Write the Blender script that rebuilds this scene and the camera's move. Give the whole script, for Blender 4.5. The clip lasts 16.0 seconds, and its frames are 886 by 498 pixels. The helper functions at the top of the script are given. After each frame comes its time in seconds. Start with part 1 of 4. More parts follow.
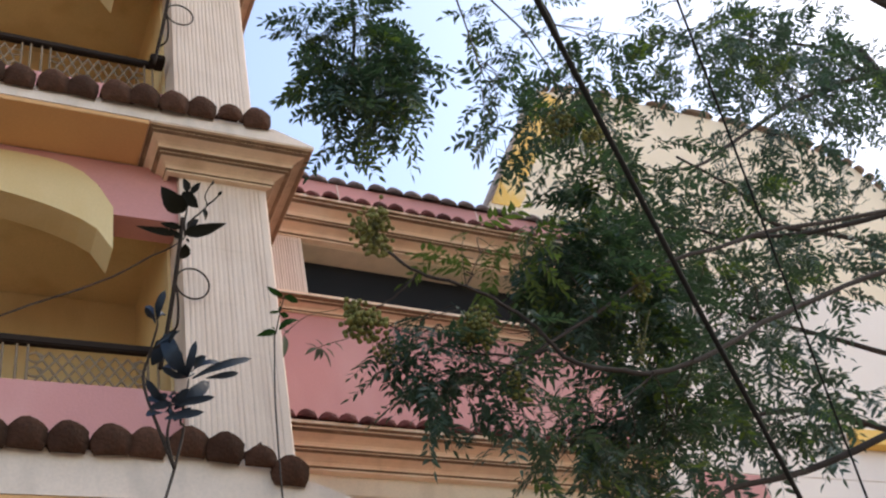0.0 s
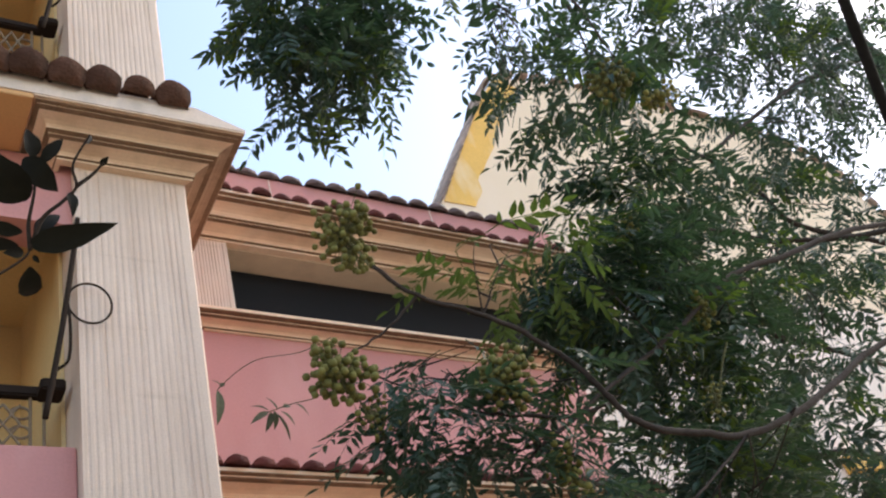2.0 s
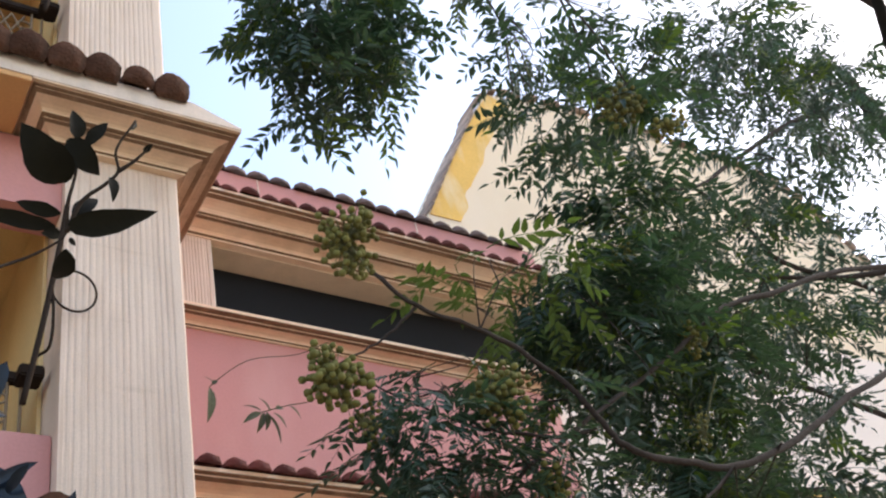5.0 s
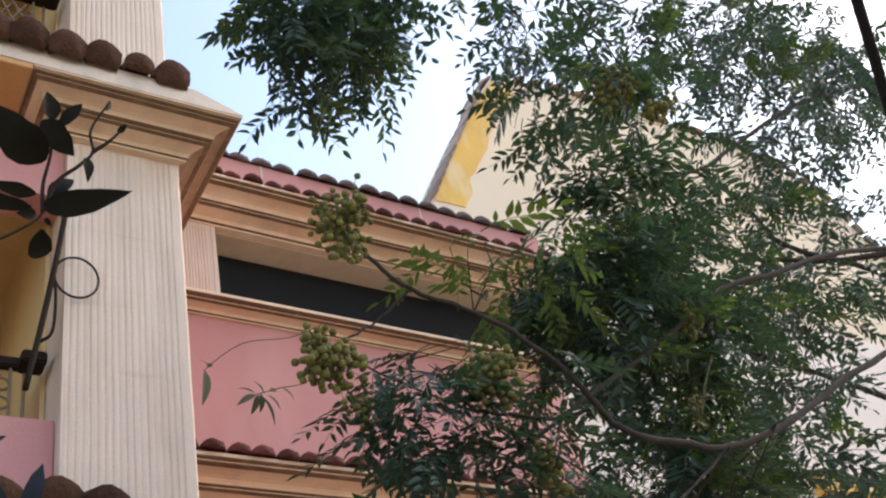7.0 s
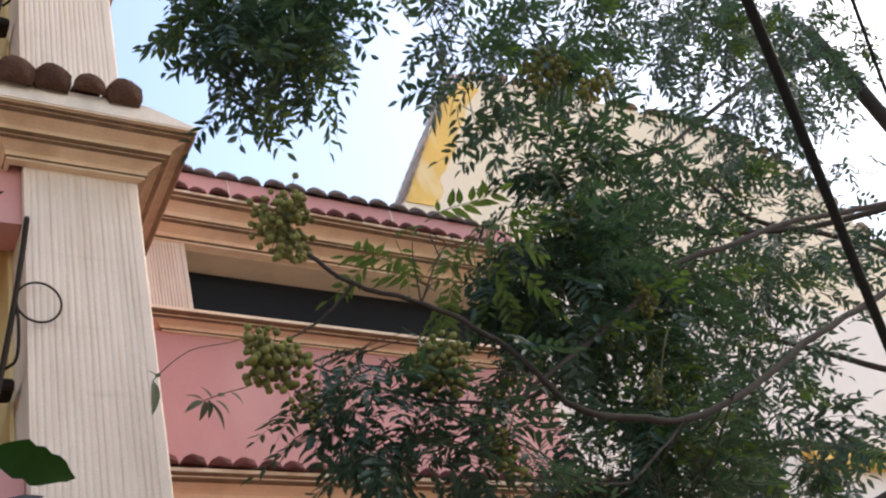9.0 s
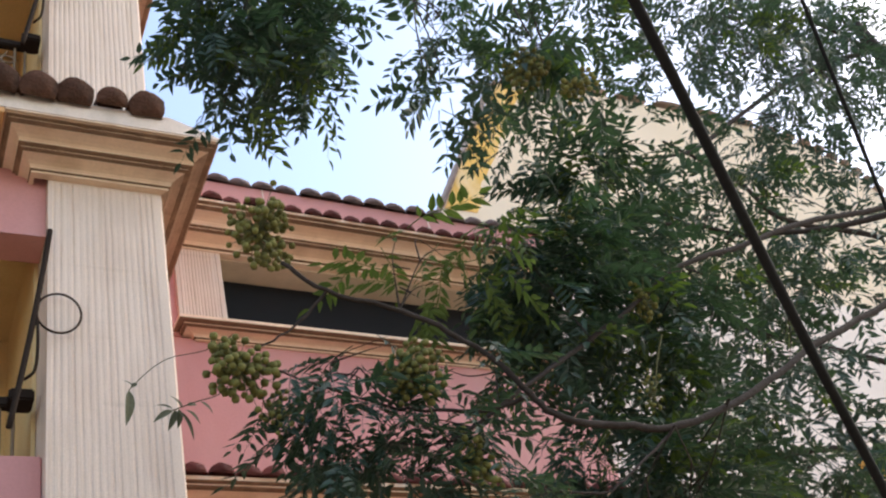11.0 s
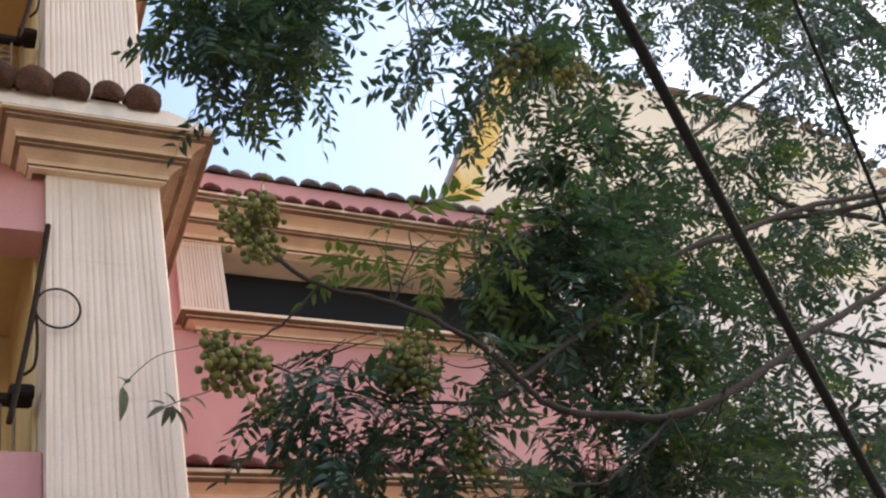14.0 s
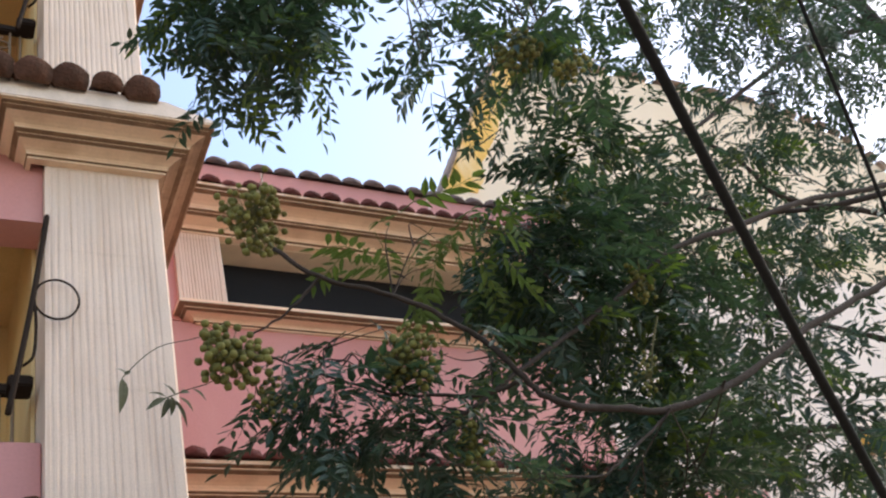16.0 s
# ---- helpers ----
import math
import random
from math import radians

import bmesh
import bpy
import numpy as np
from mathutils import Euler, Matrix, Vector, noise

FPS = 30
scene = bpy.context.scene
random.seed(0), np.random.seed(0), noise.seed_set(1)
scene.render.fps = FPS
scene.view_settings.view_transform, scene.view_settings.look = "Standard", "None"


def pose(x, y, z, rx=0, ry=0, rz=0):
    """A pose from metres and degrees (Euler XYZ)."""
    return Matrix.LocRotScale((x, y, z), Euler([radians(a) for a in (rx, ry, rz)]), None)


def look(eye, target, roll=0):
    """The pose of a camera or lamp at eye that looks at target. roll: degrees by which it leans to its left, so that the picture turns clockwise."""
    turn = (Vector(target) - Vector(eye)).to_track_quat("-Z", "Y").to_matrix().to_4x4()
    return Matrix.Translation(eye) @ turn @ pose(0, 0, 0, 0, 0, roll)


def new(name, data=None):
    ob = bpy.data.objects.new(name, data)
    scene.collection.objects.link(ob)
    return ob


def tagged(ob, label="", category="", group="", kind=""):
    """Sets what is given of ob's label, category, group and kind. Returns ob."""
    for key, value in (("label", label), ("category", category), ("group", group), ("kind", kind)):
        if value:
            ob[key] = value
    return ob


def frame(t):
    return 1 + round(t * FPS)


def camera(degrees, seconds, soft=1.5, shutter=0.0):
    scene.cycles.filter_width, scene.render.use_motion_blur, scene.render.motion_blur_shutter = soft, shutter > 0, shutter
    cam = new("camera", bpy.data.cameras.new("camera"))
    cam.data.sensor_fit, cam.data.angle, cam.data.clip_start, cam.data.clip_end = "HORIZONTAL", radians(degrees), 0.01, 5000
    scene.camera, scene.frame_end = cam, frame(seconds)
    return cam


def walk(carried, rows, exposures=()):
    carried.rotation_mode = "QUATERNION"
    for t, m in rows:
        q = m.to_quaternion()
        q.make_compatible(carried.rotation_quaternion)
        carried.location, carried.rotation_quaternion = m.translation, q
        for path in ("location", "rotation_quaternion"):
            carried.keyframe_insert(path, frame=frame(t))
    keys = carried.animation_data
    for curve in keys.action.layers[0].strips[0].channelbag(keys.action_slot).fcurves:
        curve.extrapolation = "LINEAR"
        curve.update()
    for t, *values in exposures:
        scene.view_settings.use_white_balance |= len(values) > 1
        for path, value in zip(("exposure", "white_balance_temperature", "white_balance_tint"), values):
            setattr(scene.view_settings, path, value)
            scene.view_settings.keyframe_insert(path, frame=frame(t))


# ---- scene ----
cam = camera(44.0, 16.0, soft=2.2)
PATH = [
    (0, (-2.217, -5.94, 0.456), (-1.402, -4.653, 1.752), -14.0),
    (0.5, (-1.798, -4.839, 1.493), (-0.897, -3.623, 2.801), -17.6),
    (1, (-1.797, -4.799, 1.595), (-0.851, -3.591, 2.878), -18.1),
    (1.5, (-1.819, -4.787, 1.612), (-0.865, -3.569, 2.879), -17.9),
    (2, (-1.816, -4.788, 1.605), (-0.869, -3.564, 2.872), -17.7),
    (2.5, (-1.81, -4.771, 1.583), (-0.863, -3.546, 2.849), -17.7),
    (3, (-1.833, -4.741, 1.579), (-0.878, -3.492, 2.815), -17.2),
    (3.5, (-1.892, -4.671, 1.583), (-0.905, -3.398, 2.768), -16.7),
    (4, (-1.916, -4.622, 1.572), (-0.903, -3.325, 2.71), -15.5),
    (4.5, (-1.896, -4.693, 1.615), (-0.91, -3.456, 2.838), -14.6),
    (4.7, (-1.894, -4.73, 1.625), (-0.914, -3.542, 2.901), -15.1),
    (6.8, (-1.881, -4.76, 1.594), (-0.887, -3.559, 2.848), -14.2),
    (7, (-1.852, -4.766, 1.594), (-0.879, -3.556, 2.855), -14.7),
    (7.5, (-1.791, -4.758, 1.549), (-0.833, -3.551, 2.824), -15.2),
    (8, (-1.744, -4.731, 1.521), (-0.791, -3.522, 2.798), -15.7),
    (8.5, (-1.724, -4.764, 1.518), (-0.765, -3.561, 2.795), -16.5),
    (9, (-1.707, -4.804, 1.531), (-0.719, -3.608, 2.793), -19.4),
    (9.2, (-1.69, -4.813, 1.527), (-0.73, -3.603, 2.798), -19.2),
    (11.5, (-1.373, -4.902, 1.487), (-0.5, -3.659, 2.788), -17.6),
    (12, (-1.366, -4.903, 1.491), (-0.493, -3.655, 2.788), -17.9),
    (12.5, (-1.373, -4.905, 1.499), (-0.499, -3.654, 2.792), -17.9),
    (13, (-1.367, -4.911, 1.501), (-0.496, -3.657, 2.794), -17.9),
    (13.5, (-1.372, -4.915, 1.498), (-0.503, -3.657, 2.788), -17.9),
    (14, (-1.37, -4.909, 1.5), (-0.501, -3.649, 2.788), -17.8),
    (14.5, (-1.357, -4.911, 1.501), (-0.488, -3.65, 2.787), -17.8),
    (15, (-1.358, -4.923, 1.507), (-0.487, -3.659, 2.789), -17.7),
    (15.5, (-1.372, -4.918, 1.505), (-0.498, -3.653, 2.784), -17.7),
    (16, (-1.377, -4.907, 1.504), (-0.503, -3.639, 2.78), -17.6),
]
walk(cam, [(t, look(eye, target, roll)) for t, eye, target, roll in PATH], [(0.0, 1.54, 7300, 12), (0.5, 1.67, 7300, 12), (4.1, 1.72, 7300, 12), (4.5, 2.04, 7300, 12), (4.8, 1.86, 7300, 12), (5.3, 1.74, 7300, 12), (7.0, 1.67, 7300, 12), (16.0, 1.71, 7300, 12)])

# ---- light ----
SUN_EL, SUN_AZ = radians(42), radians(96)
world = bpy.data.worlds.new("sky")
scene.world = world
world.use_nodes = True
wn = world.node_tree
sky = wn.nodes.new("ShaderNodeTexSky")
sky.sky_type, sky.sun_disc = "NISHITA", False
sky.sun_elevation, sky.sun_rotation = SUN_EL, SUN_AZ
sky.air_density, sky.dust_density, sky.ozone_density = 1.0, 1.3, 1.5
background = wn.nodes["Background"]
background.inputs["Strength"].default_value = 0.15
wn.links.new(sky.outputs[0], background.inputs[0])
sun = bpy.data.lights.new("sun", "SUN")
sun.energy, sun.angle, sun.color = 0.5, radians(20), (1.0, 0.93, 0.82)
sun_ob = new("sun", sun)
sun_ob.matrix_world = look((0, 0, 0), (-math.sin(SUN_AZ) * math.cos(SUN_EL), -math.cos(SUN_AZ) * math.cos(SUN_EL), -math.sin(SUN_EL)))


# ---- materials ----
def material(name, colour, rough=0.8, metal=0.0, spread=0.12, fine=60.0, coarse=2.0, bump=0.15, stain=None, stain_amount=0.3, island=0.0, random_ob=0.0, spec=0.4, streaks=()):
    """Base colour varied at two scales, with relief; stain is a second colour laid in patches."""
    mat = bpy.data.materials.new(name)
    mat.use_nodes = True
    nt = mat.node_tree
    n, link = nt.nodes, nt.links
    bsdf = n["Principled BSDF"]
    bsdf.inputs["Roughness"].default_value = rough
    bsdf.inputs["Metallic"].default_value = metal
    bsdf.inputs["Specular IOR Level"].default_value = spec
    co = n.new("ShaderNodeTexCoord")
    big = n.new("ShaderNodeTexNoise")
    big.inputs["Scale"].default_value, big.inputs["Detail"].default_value = coarse, 5.0
    small = n.new("ShaderNodeTexNoise")
    small.inputs["Scale"].default_value, small.inputs["Detail"].default_value = fine, 4.0
    link.new(co.outputs["Object"], big.inputs["Vector"])
    link.new(co.outputs["Object"], small.inputs["Vector"])
    add = n.new("ShaderNodeMath")
    add.operation = "ADD"
    link.new(big.outputs["Fac"], add.inputs[0])
    link.new(small.outputs["Fac"], add.inputs[1])
    value = n.new("ShaderNodeMapRange")
    value.inputs[1].default_value, value.inputs[2].default_value = 0.6, 1.4
    value.inputs[3].default_value, value.inputs[4].default_value = 1 - spread, 1 + spread
    link.new(add.outputs[0], value.inputs[0])
    last = value.outputs[0]
    for amount, node, out in ((island, "ShaderNodeNewGeometry", "Random Per Island"), (random_ob, "ShaderNodeObjectInfo", "Random")):
        if amount:
            src = n.new(node)
            rng = n.new("ShaderNodeMapRange")
            rng.inputs[3].default_value, rng.inputs[4].default_value = 1 - amount, 1 + amount
            link.new(src.outputs[out], rng.inputs[0])
            mul = n.new("ShaderNodeMath")
            mul.operation = "MULTIPLY"
            link.new(last, mul.inputs[0])
            link.new(rng.outputs[0], mul.inputs[1])
            last = mul.outputs[0]
    col = n.new("ShaderNodeMix")
    col.data_type, col.blend_type = "RGBA", "MULTIPLY"
    col.inputs["Factor"].default_value = 1.0
    col.inputs["A"].default_value = (*colour, 1)
    link.new(last, col.inputs["B"])
    out_col = col.outputs["Result"]
    if stain:
        patch = n.new("ShaderNodeTexNoise")
        patch.inputs["Scale"].default_value, patch.inputs["Detail"].default_value = coarse * 1.7, 8.0
        stretch = n.new("ShaderNodeMapping")
        stretch.inputs["Scale"].default_value = (1.0, 1.0, 0.35)
        link.new(co.outputs["Object"], stretch.inputs["Vector"])
        link.new(stretch.outputs[0], patch.inputs["Vector"])
        ramp = n.new("ShaderNodeMapRange")
        ramp.inputs[1].default_value, ramp.inputs[2].default_value = 0.5, 0.72
        ramp.inputs[3].default_value, ramp.inputs[4].default_value = 0.0, stain_amount
        link.new(patch.outputs["Fac"], ramp.inputs[0])
        mix = n.new("ShaderNodeMix")
        mix.data_type = "RGBA"
        link.new(ramp.outputs[0], mix.inputs["Factor"])
        link.new(out_col, mix.inputs["A"])
        mix.inputs["B"].default_value = (*stain, 1)
        out_col = mix.outputs["Result"]
    for shape, shade, low, amount in streaks:
        stretch, run = n.new("ShaderNodeMapping"), n.new("ShaderNodeTexNoise")
        stretch.inputs["Scale"].default_value = shape
        run.inputs["Scale"].default_value, run.inputs["Detail"].default_value = 1.0, 4.0
        link.new(co.outputs["Object"], stretch.inputs["Vector"])
        link.new(stretch.outputs[0], run.inputs["Vector"])
        ramp = n.new("ShaderNodeMapRange")
        ramp.inputs[1].default_value, ramp.inputs[2].default_value = low, low + 0.14
        ramp.inputs[3].default_value, ramp.inputs[4].default_value = 0.0, amount
        link.new(run.outputs["Fac"], ramp.inputs[0])
        mix = n.new("ShaderNodeMix")
        mix.data_type = "RGBA"
        link.new(ramp.outputs[0], mix.inputs["Factor"])
        link.new(out_col, mix.inputs["A"])
        mix.inputs["B"].default_value = (*shade, 1)
        out_col = mix.outputs["Result"]
    link.new(out_col, bsdf.inputs["Base Color"])
    if bump:
        relief = n.new("ShaderNodeBump")
        relief.inputs["Strength"].default_value, relief.inputs["Distance"].default_value = bump, 0.01
        link.new(small.outputs["Fac"], relief.inputs["Height"])
        link.new(relief.outputs[0], bsdf.inputs["Normal"])
    return mat


PINK = material("pink_paint", (0.57, 0.255, 0.232), 0.85, spread=0.08, coarse=1.2, stain=(0.64, 0.35, 0.31), stain_amount=0.45)
CREAM = material("cream_moulding", (0.80, 0.585, 0.41), 0.75, spread=0.10, coarse=3.0, stain=(0.5, 0.30, 0.17), stain_amount=0.35, streaks=(((2.5, 2.5, 14.0), (0.46, 0.29, 0.17), 0.55, 0.30), ((1.1, 1.1, 5.0), (0.80, 0.68, 0.55), 0.5, 0.45)))
WHITE = material("combed_plaster", (0.715, 0.555, 0.445), 0.9, spread=0.10, fine=90, coarse=2.0, bump=0.35, stain=(0.56, 0.40, 0.30), stain_amount=0.5, streaks=(((30.0, 3.0, 1.1), (0.52, 0.37, 0.25), 0.55, 0.35), ((1.3, 1.0, 13.0), (0.50, 0.37, 0.27), 0.64, 0.4)))
FASCIA = material("pale_fascia", (0.74, 0.59, 0.48), 0.85, spread=0.09, coarse=3.0, stain=(0.4, 0.33, 0.27), stain_amount=0.45)
OCHRE = material("ochre_paint", (0.70, 0.50, 0.25), 0.85, spread=0.1, coarse=1.5, stain=(0.4, 0.2, 0.06), stain_amount=0.3)
ORANGE = material("orange_soffit", (0.62, 0.33, 0.14), 0.85, spread=0.08)
ARCH = material("yellow_cream_arch", (0.68, 0.50, 0.26), 0.85, spread=0.07, stain=(0.6, 0.4, 0.16))
TILE = material("clay_tile", (0.068, 0.030, 0.018), 0.85, spec=0.12, spread=0.35, fine=38, coarse=9, bump=0.9, stain=(0.032, 0.020, 0.013), stain_amount=0.6, random_ob=0.35)
RED_TILE = material("red_clay_tile", (0.115, 0.036, 0.030), 0.85, spec=0.15, spread=0.25, fine=45, coarse=8, bump=0.4, stain=(0.07, 0.04, 0.04), stain_amount=0.5, random_ob=0.3)
GREY_TILE = material("weathered_tile", (0.13, 0.085, 0.075), 0.8, spread=0.25, fine=45, coarse=8, bump=0.4, stain=(0.06, 0.055, 0.06), stain_amount=0.6, random_ob=0.35)
GABLE = material("sand_render", (0.76, 0.60, 0.43), 0.85, spread=0.06, coarse=1.0, stain=(0.8, 0.66, 0.52), stain_amount=0.4)
PALE = material("pale_render", (0.78, 0.66, 0.58), 0.85, spread=0.05, coarse=0.8, stain=(0.7, 0.58, 0.52), stain_amount=0.4)
YELLOW = material("yellow_band_paint", (0.74, 0.43, 0.10), 0.8, spread=0.15, coarse=2.0, stain=(0.78, 0.60, 0.36), stain_amount=0.85)
COPING = material("gable_coping_tile", (0.38, 0.27, 0.21), 0.8, spread=0.25, fine=45, coarse=8, bump=0.4, stain=(0.14, 0.12, 0.11), stain_amount=0.6, random_ob=0.35)
LATTICE = material("tan_painted_iron", (0.20, 0.135, 0.08), 0.7, spread=0.2, fine=120, bump=0.2)
IRON = material("dark_iron", (0.030, 0.020, 0.015), 0.85, spec=0.08, spread=0.3, fine=120, bump=0.2)
DARK = material("dark_shutter", (0.012, 0.012, 0.013), 0.7, spec=0.15, spread=0.15, bump=0.05)
# the return's shade put into a browner cream, with dirt patches over it
RETURN_SHADE = material("shaded_dirty_moulding", (0.46, 0.31, 0.21), 0.8, spread=0.2, fine=50, coarse=4.0, bump=0.3, stain=(0.16, 0.095, 0.06), stain_amount=0.6)
# dark brown for the grooves: their shadow and caught dirt in one colour
SHADE_DIRT = material("groove_shade_dirt", (0.23, 0.14, 0.085), 0.9, spread=0.3, fine=60, coarse=5.0, bump=0.3, stain=(0.42, 0.27, 0.17), stain_amount=0.6)
LINTEL = material("grey_lintel", (0.68, 0.55, 0.40), 0.85, spread=0.1, stain=(0.28, 0.2, 0.13))
BARK = material("tree_bark", (0.040, 0.030, 0.025), 0.9, spread=0.3, fine=90, coarse=9, bump=0.6, stain=(0.075, 0.062, 0.056), stain_amount=0.4, spec=0.15)
CABLE = material("black_cable", (0.014, 0.013, 0.012), 0.85, spread=0.3, fine=80, bump=0.3, spec=0.15)
BERRY = material("green_berry", (0.13, 0.122, 0.036), 0.7, spec=0.15, spread=0.15, fine=150, coarse=20, bump=0.05, stain=(0.20, 0.165, 0.05), stain_amount=0.45, island=0.35, random_ob=0.25)
STALK = material("berry_stalk", (0.10, 0.10, 0.04), 0.7, spread=0.2)
SOIL = material("garden_ground", (0.30, 0.24, 0.17), 0.95, spread=0.3, fine=30, coarse=0.6, bump=0.6, stain=(0.20, 0.17, 0.11), stain_amount=0.7)


def leaf_material(name, colour, thin, rough=0.45, island=0.35, spec=0.35):
    """A leaf lets some light through."""
    mat = material(name, colour, rough, spread=0.22, fine=70, coarse=9, bump=0.15, island=island, spec=spec)
    n, link = mat.node_tree.nodes, mat.node_tree.links
    out, bsdf = n["Material Output"], n["Principled BSDF"]
    through_light = n.new("ShaderNodeBsdfTranslucent")
    through_light.inputs["Color"].default_value = (colour[0] * 1.6, colour[1] * 1.9, colour[2] * 0.9, 1)
    mix = n.new("ShaderNodeMixShader")
    mix.inputs[0].default_value = thin
    link.new(bsdf.outputs[0], mix.inputs[1])
    link.new(through_light.outputs[0], mix.inputs[2])
    link.new(mix.outputs[0], out.inputs["Surface"])
    return mat


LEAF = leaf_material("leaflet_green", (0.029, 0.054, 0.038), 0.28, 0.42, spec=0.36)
# lit copy of the leaflet green: sunlight painted into a brighter yellow-green
LEAF_LIT = leaf_material("leaflet_sunlit", (0.075, 0.110, 0.032), 0.28, 0.5, spec=0.22)
LEAF_FAR = leaf_material("leaflet_grey_green", (0.039, 0.067, 0.057), 0.2)
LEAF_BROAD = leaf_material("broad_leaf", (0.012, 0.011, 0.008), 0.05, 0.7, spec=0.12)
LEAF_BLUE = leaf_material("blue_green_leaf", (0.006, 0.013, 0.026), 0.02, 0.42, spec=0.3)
LEAF_YOUNG = leaf_material("young_leaf", (0.014, 0.036, 0.008), 0.10, 0.75, spec=0.04)
LEAF_DRY = leaf_material("dry_leaf", (0.085, 0.085, 0.05), 0.2, 0.7)


# ---- mesh helpers ----
def finish(name, bm, mat, parent=None, label="", smooth=False):
    me = bpy.data.meshes.new(name)
    bm.to_mesh(me)
    bm.free()
    me.materials.append(mat)
    if smooth:
        for p in me.polygons:
            p.use_smooth = True
    ob = new(name, me)
    ob.parent = parent
    if label:
        ob["label"] = label
    return ob


part = finish


def empty(name, x=0.0, y=0.0, z=0.0):
    ob = new(name)
    ob.empty_display_size = 0.1
    ob.location = (x, y, z)
    return ob


def add_box(bm, x0, x1, y0, y1, z0, z1, bevel=0.008):
    made = bmesh.ops.create_cube(bm, size=1.0)["verts"]
    for v in made:
        v.co = Vector(((x0 + x1) / 2 + v.co.x * (x1 - x0), (y0 + y1) / 2 + v.co.y * (y1 - y0), (z0 + z1) / 2 + v.co.z * (z1 - z0)))
    if bevel:
        edges = {e for v in made for e in v.link_edges}
        bmesh.ops.bevel(bm, geom=list(edges), offset=bevel, segments=2, affect="EDGES")
    return bm


def box(x0, x1, y0, y1, z0, z1, bevel=0.008):
    return add_box(bmesh.new(), x0, x1, y0, y1, z0, z1, bevel)


def mould(profile, path):
    """Sweeps a profile of (outward, height) round corners: path rows are x, y and the outward way at that corner."""
    bm = bmesh.new()
    rings = []
    for x, y, nx, ny in path:
        rings.append([bm.verts.new((x + nx * o, y + ny * o, z)) for o, z in profile])
    k = len(profile)
    for a, b in zip(rings, rings[1:]):
        for i in range(k):
            j = (i + 1) % k
            bm.faces.new((a[i], a[j], b[j], b[i]))
    bm.faces.new(rings[0])
    bm.faces.new(list(reversed(rings[-1])))
    bmesh.ops.recalc_face_normals(bm, faces=bm.faces[:])
    return bm


def tube_into(bm, points, radii, sides=8):
    """A round bar along points with a radius at each."""
    pts = [Vector(p) for p in points]
    rings = []
    side = None
    for i, p in enumerate(pts):
        d = (pts[min(i + 1, len(pts) - 1)] - pts[max(i - 1, 0)]).normalized()
        if side is None:
            side = d.cross(Vector((0.31, 0.22, 0.93))).normalized()
        side = (side - d * side.dot(d)).normalized()
        up = d.cross(side)
        rings.append([bm.verts.new(p + (side * math.cos(2 * math.pi * k / sides) + up * math.sin(2 * math.pi * k / sides)) * radii[i]) for k in range(sides)])
    for a, b in zip(rings, rings[1:]):
        for k in range(sides):
            j = (k + 1) % sides
            bm.faces.new((a[k], a[j], b[j], b[k]))
    bm.faces.new(list(reversed(rings[0])))
    bm.faces.new(rings[-1])
    return bm


def smooth_line(points, steps=5):
    """Catmull-Rom through points."""
    pts = [Vector(p) for p in points]
    ext = [pts[0] * 2 - pts[1]] + pts + [pts[-1] * 2 - pts[-2]]
    out = []
    for i in range(1, len(ext) - 2):
        a, b, c, d = ext[i - 1], ext[i], ext[i + 1], ext[i + 2]
        for s in range(steps):
            u = s / steps
            out.append(0.5 * (2 * b + (c - a) * u + (2 * a - 5 * b + 4 * c - d) * u * u + (3 * b - a - 3 * c + d) * u ** 3))
    out.append(pts[-1])
    return out


